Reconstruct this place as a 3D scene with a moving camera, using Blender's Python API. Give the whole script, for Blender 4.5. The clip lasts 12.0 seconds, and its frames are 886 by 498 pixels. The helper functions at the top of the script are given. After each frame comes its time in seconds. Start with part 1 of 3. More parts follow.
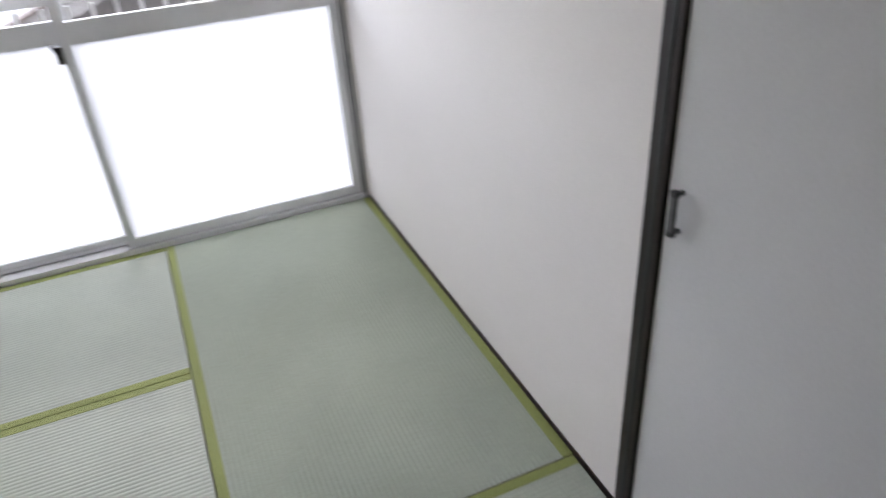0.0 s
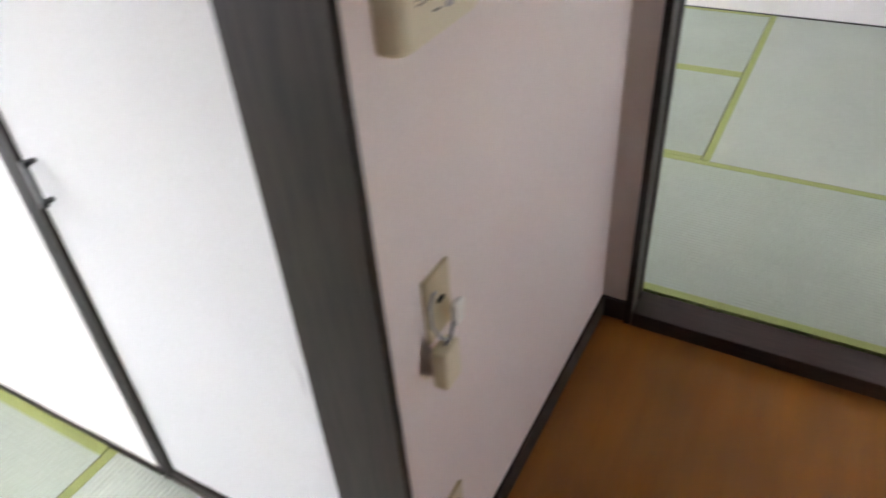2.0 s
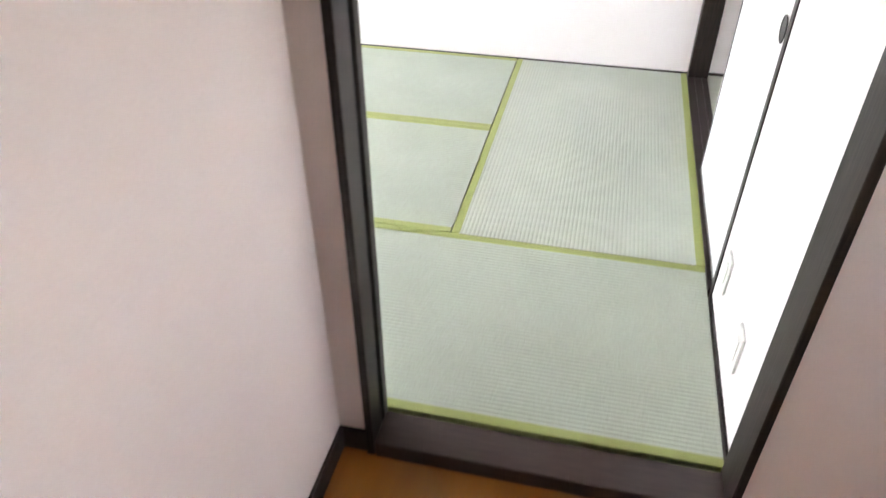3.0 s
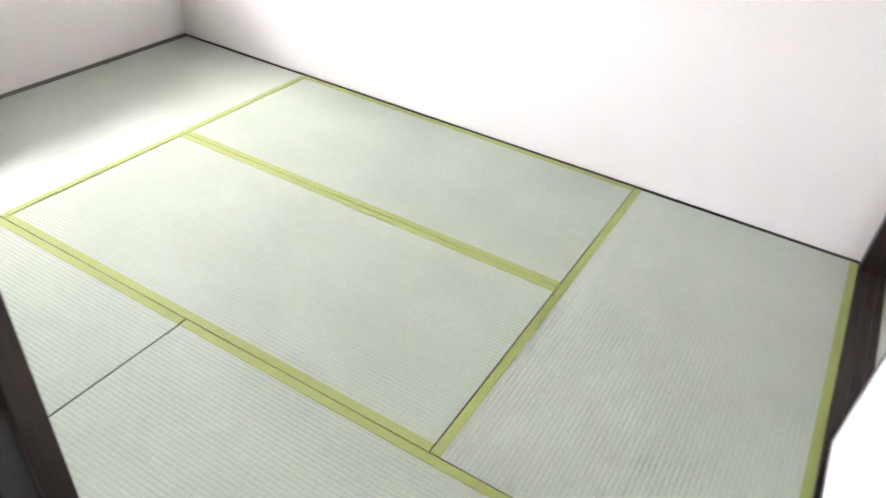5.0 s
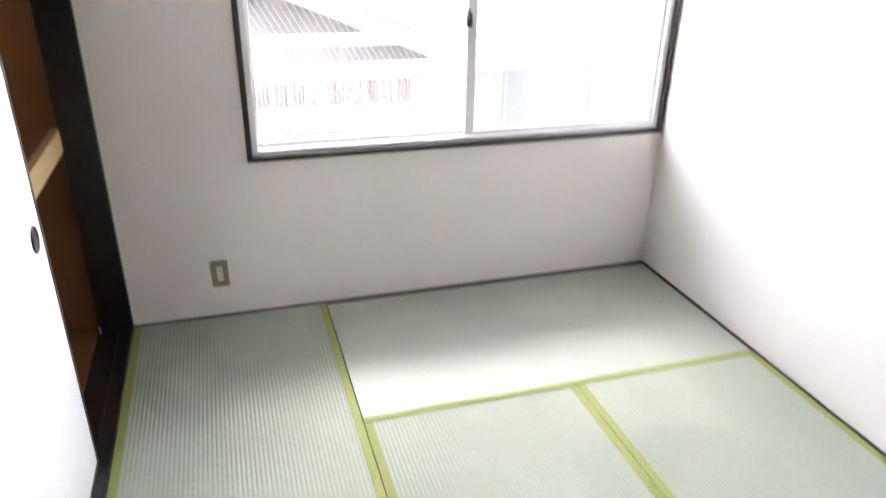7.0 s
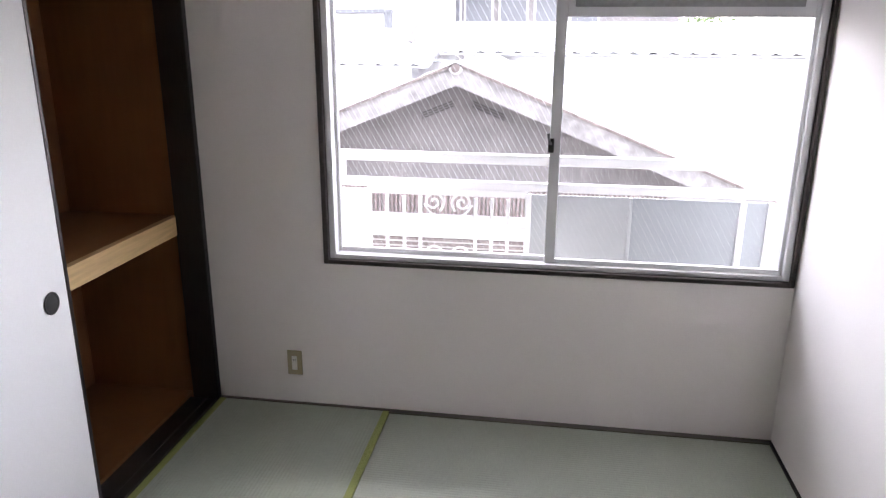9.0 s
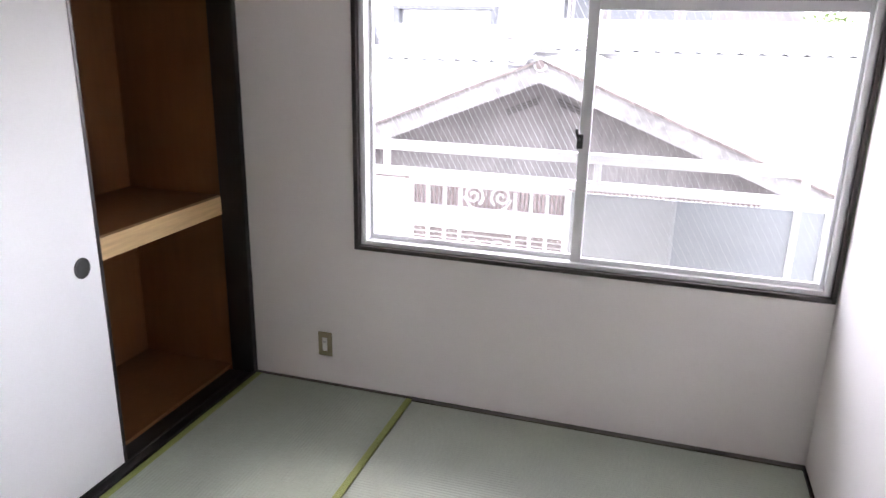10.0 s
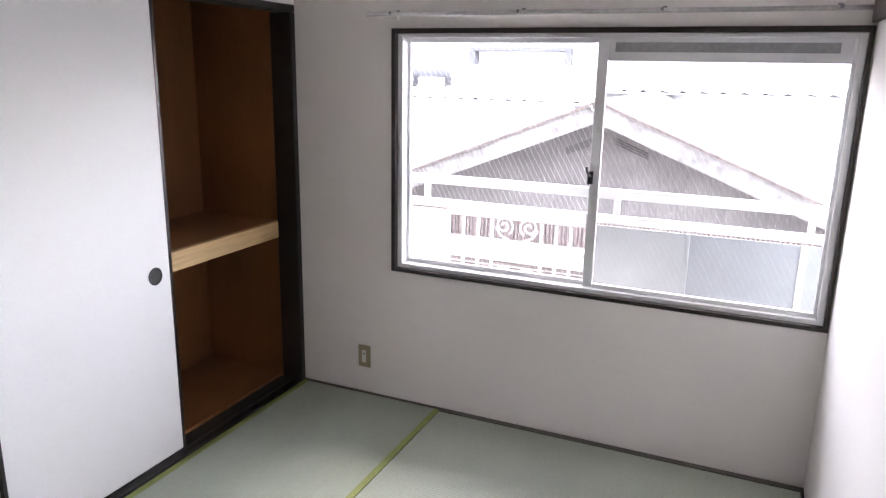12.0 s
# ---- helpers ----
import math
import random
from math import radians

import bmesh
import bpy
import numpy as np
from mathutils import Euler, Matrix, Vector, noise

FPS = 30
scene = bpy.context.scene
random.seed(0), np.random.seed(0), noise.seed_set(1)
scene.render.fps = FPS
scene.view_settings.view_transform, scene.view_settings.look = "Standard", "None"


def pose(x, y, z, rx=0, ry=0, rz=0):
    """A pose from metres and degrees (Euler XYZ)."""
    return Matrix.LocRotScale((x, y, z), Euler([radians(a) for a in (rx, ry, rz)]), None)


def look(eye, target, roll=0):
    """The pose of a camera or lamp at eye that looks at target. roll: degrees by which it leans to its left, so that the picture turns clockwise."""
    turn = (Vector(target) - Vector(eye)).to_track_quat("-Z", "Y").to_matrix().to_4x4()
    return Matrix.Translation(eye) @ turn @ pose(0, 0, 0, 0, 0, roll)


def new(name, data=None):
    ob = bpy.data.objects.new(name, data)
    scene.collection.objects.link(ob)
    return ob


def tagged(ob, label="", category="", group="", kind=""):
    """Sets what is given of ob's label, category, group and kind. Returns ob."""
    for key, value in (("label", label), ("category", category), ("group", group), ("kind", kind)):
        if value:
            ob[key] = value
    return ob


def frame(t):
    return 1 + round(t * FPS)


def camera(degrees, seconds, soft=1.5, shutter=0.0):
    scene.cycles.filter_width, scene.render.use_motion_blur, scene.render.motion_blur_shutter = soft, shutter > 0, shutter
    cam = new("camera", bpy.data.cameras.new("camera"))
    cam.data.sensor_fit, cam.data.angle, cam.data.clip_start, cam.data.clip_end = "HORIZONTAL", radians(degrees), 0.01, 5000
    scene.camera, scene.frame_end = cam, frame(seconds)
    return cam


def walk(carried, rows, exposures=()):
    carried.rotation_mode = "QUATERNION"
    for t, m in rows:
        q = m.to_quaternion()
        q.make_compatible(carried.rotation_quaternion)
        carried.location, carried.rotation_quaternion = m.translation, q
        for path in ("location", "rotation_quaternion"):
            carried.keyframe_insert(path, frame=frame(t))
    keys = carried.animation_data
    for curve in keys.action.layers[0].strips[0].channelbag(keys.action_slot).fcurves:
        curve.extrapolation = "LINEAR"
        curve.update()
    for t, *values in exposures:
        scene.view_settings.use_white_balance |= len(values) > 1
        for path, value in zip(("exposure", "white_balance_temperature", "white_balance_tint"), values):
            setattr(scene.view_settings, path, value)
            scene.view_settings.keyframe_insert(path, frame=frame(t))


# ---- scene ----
cam = camera(64.0, 12.0, soft=1.3, shutter=0.4)
PATH = [
    (0, (-1.897, 0.782, 1.502), (-1.268, 2.361, 0.448), -4.0),
    (0.5, (-1.973, 0.764, 1.492), (-0.992, 2.09, 0.36), -3.5),
    (1, (-1.975, 0.726, 1.471), (-0.884, 1.912, 0.286), -3.6),
    (1.5, (-1.849, 0.673, 1.476), (-0.636, 1.663, 0.232), -6.4),
    (2, (-1.655, 0.522, 1.472), (-0.304, 1.343, 0.247), -4.4),
    (2.5, (-1.449, 0.421, 1.499), (0.002, 1.042, 0.271), -3.5),
    (3, (-1.154, 0.411, 1.497), (0.398, 0.776, 0.29), -0.1),
    (3.5, (-0.876, 0.365, 1.468), (0.689, 0.693, 0.267), 1.5),
    (3.7, (-0.752, 0.345, 1.497), (0.796, 0.754, 0.297), 3.7),
    (5.3, (-0.048, 0.324, 1.507), (1.288, 1.247, 0.339), 3.6),
    (5.5, (0.032, 0.385, 1.466), (1.264, 1.453, 0.308), 2.6),
    (6, (0.206, 0.471, 1.502), (1.171, 1.778, 0.335), 1.3),
    (6.5, (0.377, 0.607, 1.546), (1.106, 2.093, 0.422), 1.6),
    (7, (0.527, 0.646, 1.623), (1.071, 2.374, 0.774), 1.1),
    (7.5, (0.758, 0.66, 1.657), (1.075, 2.53, 1.022), 1.4),
    (7.7, (0.887, 0.627, 1.639), (1.114, 2.535, 1.081), 0.8),
    (9.3, (1.64, 0.714, 1.654), (1.308, 2.596, 1.064), 0.6),
    (9.5, (1.7, 0.729, 1.631), (1.345, 2.599, 1.015), 0.7),
    (10, (1.863, 0.75, 1.634), (1.299, 2.577, 1.049), 1.2),
    (10.5, (2.046, 0.694, 1.661), (1.31, 2.492, 1.188), 1.9),
    (10.7, (2.107, 0.647, 1.667), (1.284, 2.411, 1.207), 1.3),
    (11, (2.184, 0.631, 1.661), (1.28, 2.348, 1.179), 1.0),
    (11.5, (2.214, 0.581, 1.677), (1.382, 2.336, 1.199), 0.5),
    (12, (2.194, 0.504, 1.675), (1.417, 2.281, 1.186), 1.1),
]
EXPOSURES = [(0, 2.62, 6480, 16), (0.5, 2.92, 6500, 16), (1, 3.38, 6500, 16), (1.5, 3.75, 6500, 16), (2, 4.32, 6600, 16), (2.5, 4.88, 6650, 16), (3.5, 5.02, 6700, 17), (5.5, 4.54, 6650, 18),
             (6, 4.42, 6650, 19), (7, 4.42, 6600, 18), (7.7, 4.15, 6550, 20), (9.5, 3.42, 6500, 22), (10, 3.72, 6500, 22), (10.5, 3.70, 6500, 22), (12, 3.72, 6500, 22)]
walk(cam, [(t, look(eye, target, roll)) for t, eye, target, roll in PATH], EXPOSURES)

# ---- world, sun, exposure ----
world = bpy.data.worlds.new("sky")
scene.world = world
world.use_nodes = True
wn = world.node_tree
SUN_ELEV, SUN_AZ = 49.0, -8.0     # degrees; azimuth from +y towards -x
sky = wn.nodes.new("ShaderNodeTexSky")
sky.sky_type = "NISHITA"
sky.sun_disc = False
sky.sun_elevation = radians(SUN_ELEV)
sky.sun_rotation = radians(-SUN_AZ)
sky.air_density, sky.dust_density, sky.ozone_density = 1.0, 0.7, 1.0
haze = wn.nodes.new("ShaderNodeHueSaturation")      # a veiled, nearly white sky
haze.inputs["Saturation"].default_value = 0.30
wn.links.new(sky.outputs[0], haze.inputs["Color"])
wn.links.new(haze.outputs[0], wn.nodes["Background"].inputs[0])
wn.nodes["Background"].inputs[1].default_value = 0.15
sun = new("sun", bpy.data.lights.new("sun", "SUN"))
sun.data.energy, sun.data.angle, sun.data.color = 0.10, radians(20), (1.0, 0.98, 0.96)
sa = radians(SUN_AZ)
sd = Vector((-math.sin(sa) * math.cos(radians(SUN_ELEV)), math.cos(sa) * math.cos(radians(SUN_ELEV)), math.sin(radians(SUN_ELEV))))
sun.matrix_world = look(sd * 30, (0, 0, 0))


# ---- materials ----
def mat(name, color, rough=0.6, metal=0.0, grain=60.0, amount=0.12, bump=0.1, stretch=(1, 1, 1), spec=0.5, broad=2.0, broad_amount=0.1, dist=0.002):
    """A surface with fine grain and broad unevenness in colour, and fine relief."""
    m = bpy.data.materials.new(name)
    m.use_nodes = True
    n, l = m.node_tree.nodes, m.node_tree.links
    b = n["Principled BSDF"]
    b.inputs["Roughness"].default_value, b.inputs["Metallic"].default_value = rough, metal
    b.inputs["Specular IOR Level"].default_value = spec
    co = n.new("ShaderNodeTexCoord")
    mp = n.new("ShaderNodeMapping")
    mp.inputs["Scale"].default_value = stretch
    l.new(co.outputs["Object"], mp.inputs[0])
    fine, big = n.new("ShaderNodeTexNoise"), n.new("ShaderNodeTexNoise")
    fine.inputs["Scale"].default_value, fine.inputs["Detail"].default_value = grain, 4
    big.inputs["Scale"].default_value, big.inputs["Detail"].default_value = broad, 3
    l.new(mp.outputs[0], fine.inputs[0])
    l.new(co.outputs["Object"], big.inputs[0])
    def shade(src, amt, col):
        r = n.new("ShaderNodeMapRange")
        r.inputs["From Min"].default_value, r.inputs["From Max"].default_value = 0.3, 0.7
        r.inputs["To Min"].default_value, r.inputs["To Max"].default_value = 1 - amt, 1 + amt
        l.new(src, r.inputs[0])
        x = n.new("ShaderNodeMix")
        x.data_type, x.blend_type = "RGBA", "MULTIPLY"
        x.inputs[0].default_value = 1
        if isinstance(col, tuple):
            x.inputs[6].default_value = (*col, 1)
        else:
            l.new(col, x.inputs[6])
        l.new(r.outputs[0], x.inputs[7])
        return x.outputs[2]
    c = shade(fine.outputs[0], amount, color)
    c = shade(big.outputs[0], broad_amount, c)
    l.new(c, b.inputs["Base Color"])
    if bump:
        bp = n.new("ShaderNodeBump")
        bp.inputs["Strength"].default_value, bp.inputs["Distance"].default_value = bump, dist
        l.new(fine.outputs[0], bp.inputs["Height"])
        l.new(bp.outputs[0], b.inputs["Normal"])
    return m


M = {}
M["wallpaper"] = mat("wallpaper", (0.86, 0.82, 0.79), 0.75, grain=220, amount=0.02, bump=0.25, broad_amount=0.015, spec=0.3)
M["kitchen_wallpaper"] = mat("kitchen_wallpaper", (0.76, 0.68, 0.64), 0.7, grain=220, amount=0.02, bump=0.25, broad_amount=0.02, spec=0.3)
M["fusuma_paper"] = mat("fusuma_paper", (0.87, 0.87, 0.87), 0.8, grain=150, amount=0.015, bump=0.12, broad_amount=0.015, spec=0.25)
M["closet_door_paper"] = mat("closet_door_paper", (0.69, 0.685, 0.68), 0.75, grain=150, amount=0.02, bump=0.15, broad_amount=0.03, spec=0.25)
M["ceiling"] = mat("ceiling", (0.80, 0.77, 0.73), 0.8, grain=120, amount=0.03, bump=0.1)
M["dark_wood"] = mat("dark_wood", (0.019, 0.012, 0.010), 0.40, spec=0.28, grain=30, amount=0.55, bump=0.15, stretch=(4, 4, 0.25))
M["dark_wood_x"] = mat("dark_wood_x", (0.024, 0.015, 0.014), 0.40, grain=40, amount=0.18, bump=0.06, stretch=(0.25, 4, 4))
M["dark_wood_y"] = mat("dark_wood_y", (0.030, 0.017, 0.014), 0.36, grain=40, amount=0.35, bump=0.15, stretch=(4, 0.25, 4))
M["black_lacquer"] = mat("black_lacquer", (0.022, 0.018, 0.018), 0.3, grain=50, amount=0.2, bump=0.05, stretch=(4, 4, 0.3))
M["rush"] = mat("rush", (0.385, 0.426, 0.348), 0.50, grain=500, amount=0.10, bump=0.35, stretch=(0.06, 1, 1), broad=3, broad_amount=0.05, dist=0.001)
M["rush_x"] = mat("rush_x", (0.385, 0.426, 0.348), 0.50, grain=500, amount=0.10, bump=0.35, stretch=(1, 0.06, 1), broad=3, broad_amount=0.05, dist=0.001)
for key, gloss, rough in (("rush", 0.18, 0.72), ("rush_x", 1.0, 0.42)):     # shinier x mats stand in for sheen where ribs lie across the light, not along it
    M[key].node_tree.nodes["Principled BSDF"].inputs["Specular IOR Level"].default_value = gloss
    M[key].node_tree.nodes["Principled BSDF"].inputs["Roughness"].default_value = rough
M["pale_mat"] = mat("pale_mat", (0.50, 0.52, 0.45), 0.7, grain=300, amount=0.08, bump=0.2, stretch=(0.2, 1, 1))
M["heri"] = mat("heri", (0.300, 0.342, 0.098), 0.6, grain=700, amount=0.25, bump=0.4, broad_amount=0.06, dist=0.001)
hn, hl = M["heri"].node_tree.nodes, M["heri"].node_tree.links
wave = hn.new("ShaderNodeTexWave")
wave.bands_direction = "DIAGONAL"
wave.inputs["Scale"].default_value, wave.inputs["Distortion"].default_value = 110, 0.6
wb = hn.new("ShaderNodeBump")
wb.inputs["Strength"].default_value, wb.inputs["Distance"].default_value = 0.7, 0.0012
hc = hn.new("ShaderNodeTexCoord")
hl.new(hc.outputs["Object"], wave.inputs["Vector"])
hl.new(wave.outputs["Fac"], wb.inputs["Height"])
hl.new(wb.outputs[0], hn["Principled BSDF"].inputs["Normal"])
M["floor_strip"] = mat("floor_strip", (0.10, 0.085, 0.072), 0.5, grain=40, amount=0.2, bump=0.08, stretch=(0.25, 4, 4))
M["mat_base"] = mat("mat_base", (0.16, 0.15, 0.10), 0.9)
M["vinyl_floor"] = mat("vinyl_floor", (0.33, 0.125, 0.020), 0.32, grain=5, amount=0.10, bump=0.02, stretch=(0.5, 3.5, 1), broad=2.2, broad_amount=0.12)
M["plywood"] = mat("plywood", (0.245, 0.105, 0.032), 0.55, grain=10, amount=0.06, bump=0.06, stretch=(4, 4, 0.4), broad_amount=0.15)
M["shelf_edge"] = mat("shelf_edge", (0.62, 0.42, 0.20), 0.5, grain=20, amount=0.12, bump=0.06, stretch=(4, 0.3, 4), broad_amount=0.1)
M["aluminium"] = mat("aluminium", (0.80, 0.80, 0.81), 0.38, 0.2, grain=120, amount=0.02, bump=0.03, stretch=(1, 1, 0.1))
M["chrome"] = mat("chrome", (0.75, 0.75, 0.76), 0.18, 1.0, bump=0)
M["steel"] = mat("steel", (0.32, 0.32, 0.33), 0.35, 0.8, bump=0.02)
M["grey_metal"] = mat("grey_metal", (0.12, 0.12, 0.125), 0.4, 0.3, bump=0.03)
M["iron"] = mat("iron", (0.06, 0.06, 0.06), 0.4, 0.6, bump=0.05)
M["ivory"] = mat("ivory", (0.70, 0.63, 0.45), 0.4, grain=300, amount=0.02, bump=0.05, broad_amount=0.04)
M["white_plastic"] = mat("white_plastic", (0.78, 0.77, 0.72), 0.4, grain=300, amount=0.02, bump=0.03)
M["bronze_plate"] = mat("bronze_plate", (0.36, 0.31, 0.19), 0.4, 0.3, grain=200, amount=0.05, bump=0.03)
M["tan_plate"] = mat("tan_plate", (0.56, 0.48, 0.31), 0.4, grain=300, amount=0.02, bump=0.04)
# near-black that gives the inner shade of slots and grooves as colour
M["dark_slot"] = mat("dark_slot", (0.02, 0.02, 0.02), 0.6, bump=0)
M["vent_dark"] = mat("vent_dark", (0.10, 0.09, 0.09), 0.7)
# shade colour of the speaker slots
M["vent_shadow"] = mat("vent_shadow", (0.22, 0.19, 0.13), 0.6, bump=0)
M["screen"] = mat("screen", (0.05, 0.05, 0.055), 0.12, bump=0, amount=0.0)
M["grey_cord"] = mat("grey_cord", (0.35, 0.35, 0.35), 0.5)
M["white_paint"] = mat("white_paint", (0.80, 0.80, 0.79), 0.45, grain=90, amount=0.03, bump=0.05)
M["frost_panel"] = mat("frost_panel", (0.40, 0.42, 0.415), 0.3, grain=30, amount=0.02, bump=0.02)
M["frost_panel_grey"] = mat("frost_panel_grey", (0.32, 0.345, 0.35), 0.3, grain=30, amount=0.02, bump=0.02)
M["ivory_panel"] = mat("ivory_panel", (0.62, 0.60, 0.57), 0.5, grain=30, amount=0.02, bump=0.02)
M["concrete"] = mat("concrete", (0.42, 0.42, 0.41), 0.85, grain=40, amount=0.12, bump=0.2)
M["grey_boards"] = mat("grey_boards", (0.215, 0.20, 0.193), 0.85, grain=12, amount=0.2, bump=0.2, stretch=(6, 1, 0.4), broad_amount=0.15)
M["weathered_trim"] = mat("weathered_trim", (0.31, 0.295, 0.285), 0.8, grain=9, amount=0.22, bump=0.2, broad=3, broad_amount=0.2)
M["verge"] = mat("verge", (0.20, 0.165, 0.15), 0.8, grain=9, amount=0.3, bump=0.2)
M["roof_tile"] = mat("roof_tile", (0.64, 0.635, 0.63), 0.6, grain=8, amount=0.1, bump=0.1, broad_amount=0.12)
M["red_sheet"] = mat("red_sheet", (0.27, 0.215, 0.20), 0.7, grain=20, amount=0.15, bump=0.1, broad_amount=0.15)
M["ground"] = mat("ground", (0.22, 0.21, 0.20), 0.9, grain=3, amount=0.15, bump=0.2, broad=0.3, broad_amount=0.2)
M["house_wall"] = mat("house_wall", (0.60, 0.58, 0.55), 0.85, grain=10, amount=0.08, bump=0.15)
M["blue_tank"] = mat("blue_tank", (0.15, 0.155, 0.165), 0.45, grain=20, amount=0.08)
M["leaf"] = mat("leaf", (0.10, 0.16, 0.04), 0.6, grain=20, amount=0.3)
M["bark"] = mat("bark", (0.16, 0.12, 0.09), 0.9, grain=30, amount=0.3, bump=0.4)


def pane_mat(name, rough, tint):
    m = bpy.data.materials.new(name)
    m.use_nodes = True
    n, l = m.node_tree.nodes, m.node_tree.links
    b = n["Principled BSDF"]
    b.inputs["Base Color"].default_value = (*tint, 1)
    b.inputs["Roughness"].default_value = rough
    b.inputs["Transmission Weight"].default_value = 1
    b.inputs["IOR"].default_value = 1.03 if rough < 0.1 else 1.3
    return m


M["glass"] = pane_mat("glass", 0.0, (0.97, 0.98, 0.98))
frosted = bpy.data.materials.new("frosted_glass")
frosted.use_nodes = True
fn, fl = frosted.node_tree.nodes, frosted.node_tree.links
fn.remove(fn["Principled BSDF"])
tr, gl, mx = fn.new("ShaderNodeBsdfTranslucent"), fn.new("ShaderNodeBsdfGlossy"), fn.new("ShaderNodeMixShader")
tr.inputs[0].default_value = (0.74, 0.75, 0.76, 1)
gl.inputs["Roughness"].default_value = 0.4
mx.inputs[0].default_value = 0.06
fl.new(tr.outputs[0], mx.inputs[1]), fl.new(gl.outputs[0], mx.inputs[2])
fl.new(mx.outputs[0], fn["Material Output"].inputs[0])
M["frosted"] = frosted


# ---- building helpers ----
def part(name, bm, material, parent=None, label="", smooth=False):
    """One bmesh as one mesh object, under a thing or a part."""
    me = bpy.data.meshes.new(name)
    bmesh.ops.recalc_face_normals(bm, faces=bm.faces)
    if smooth:
        for f in bm.faces:
            f.smooth = True
    bm.to_mesh(me)
    bm.free()
    me.materials.append(M[material])
    ob = new(name, me)
    if parent is not None:
        ob.parent = parent
    if label:
        ob["label"] = label
    return ob


def thing(name, label, category, group="", at=(0, 0, 0), kind=""):
    return tagged(place(new(name), at), label, category, group, kind)


def place(ob, at):
    ob.location = at
    return ob


def add_box(bm, a, b, bevel=0.0, seg=2):
    """A box from corner a to corner b, joined into bm."""
    g = bmesh.ops.create_cube(bm, size=1)
    vs = g["verts"]
    for v in vs:
        v.co = Vector([a[i] + (v.co[i] + 0.5) * (b[i] - a[i]) for i in range(3)])
    if bevel:
        es = list({e for v in vs for e in v.link_edges})
        bmesh.ops.bevel(bm, geom=es, offset=bevel, segments=seg, affect="EDGES", profile=0.5)
    return bm


def bx(a, b, bevel=0.0, seg=2):
    return add_box(bmesh.new(), a, b, bevel, seg)


def boxes(*pairs, bevel=0.0):
    bm = bmesh.new()
    for a, b in pairs:
        add_box(bm, a, b, bevel)
    return bm


def cyl(p, q, r, seg=16, r2=None):
    """A round bar from p to q."""
    p, q = Vector(p), Vector(q)
    bm = bmesh.new()
    bmesh.ops.create_cone(bm, cap_ends=True, segments=seg, radius1=r, radius2=r if r2 is None else r2, depth=(q - p).length)
    turn = (q - p).to_track_quat("Z", "Y").to_matrix().to_4x4()
    bm.transform(Matrix.Translation((p + q) / 2) @ turn)
    return bm


def tube(points, r, seg=8):
    """A round bar swept along points."""
    bm = bmesh.new()
    pts = [Vector(p) for p in points]
    rings = []
    ref = Vector((0.13, 0.97, 0.21))
    for i, p in enumerate(pts):
        d = (pts[min(i + 1, len(pts) - 1)] - pts[max(i - 1, 0)]).normalized()
        u = d.cross(ref).normalized()
        w = d.cross(u)
        rings.append([bm.verts.new(p + (u * math.cos(2 * math.pi * k / seg) + w * math.sin(2 * math.pi * k / seg)) * r) for k in range(seg)])
    for a, b in zip(rings, rings[1:]):
        for k in range(seg):
            bm.faces.new((a[k], a[(k + 1) % seg], b[(k + 1) % seg], b[k]))
    bm.faces.new(rings[0]), bm.faces.new(rings[-1])
    return bm


def structure(name, bm, material, label="", category=""):
    return tagged(part(name, bm, material), label, category, kind="structure")


# ---- plan (metres) ----
XE, YN, YS = 2.537, 3.542, -0.035        # room B: east, north, south wall faces
XW = 0.046                            # room B: west wall face
XK = -0.06                            # kitchen: east wall face
YK = 0.943                            # kitchen: north wall face
XA, YA, YA0 = -1.107, 3.628, 1.106      # room A: east and north wall faces, south edge
XA2, XK2, YK2 = -3.70, -3.70, -2.40
ZK, H = -0.045, 2.40                  # kitchen floor, ceilings
WX0, WX1, WZ0, WZ1 = 0.590, 2.532, 0.697, 1.858   # window of room B, outer edge of its trim
AX0, AX1, AZ0, AZ1 = -3.155, -1.125, -0.004, 1.86     # window of room A
CY0, CY1, CZ = 1.80, 3.505, 1.935    # closet of room B
SX0, SX1 = 0.752, 2.475                 # opening in the south wall
T = 0.12

# ---- large structure ----
structure("floor_base", boxes(((0.0, YK2, -0.2), (XE + T, YN, -0.052)), ((XA2 - T, YA0 - 0.16, -0.2), (XA, YA, -0.052))), "mat_base", "rough timber underfloor beneath the straw mats", "floor")
structure("floor_kitchen", bx((XK2, YK2, -0.2), (0.0, YK, ZK)), "vinyl_floor", "glossy orange-brown wood-look kitchen floor", "floor")
structure("wall_north", boxes(((XA + 0.06, YN, -0.2), (WX0, YN + T, H)), ((WX1, YN, -0.2), (XE + T, YN + T, H)), ((WX0, YN, -0.2), (WX1, YN + T, WZ0)), ((WX0, YN, WZ1), (WX1, YN + T, H))), "wallpaper", "off-white papered wall below and around the window", "wall")
structure("wall_east", bx((XE, YK2, -0.2), (XE + T, YN, H)), "wallpaper", "plain off-white papered wall", "wall")
structure("wall_south", boxes(((0.0, YS - 0.09, -0.05), (SX0, YS, H)), ((SX0, YS - 0.09, 1.97), (XE, YS, H)), ((SX1 + 0.035, YS - 0.09, -0.05), (XE, YS, H))), "wallpaper", "off-white papered wall beside the sliding doors", "wall")
structure("wall_west", boxes(((-0.05, 0.868, -0.05), (XW, YK, H)), ((-0.05, YK, -0.05), (XW, CY0 - 0.035, H)), ((-0.05, CY0 - 0.035, CZ + 0.035), (XW, YN, H)), ((-0.05, -0.035, 1.98), (XW, 0.868, H))), "wallpaper", "off-white papered wall between doorway and closet", "wall")
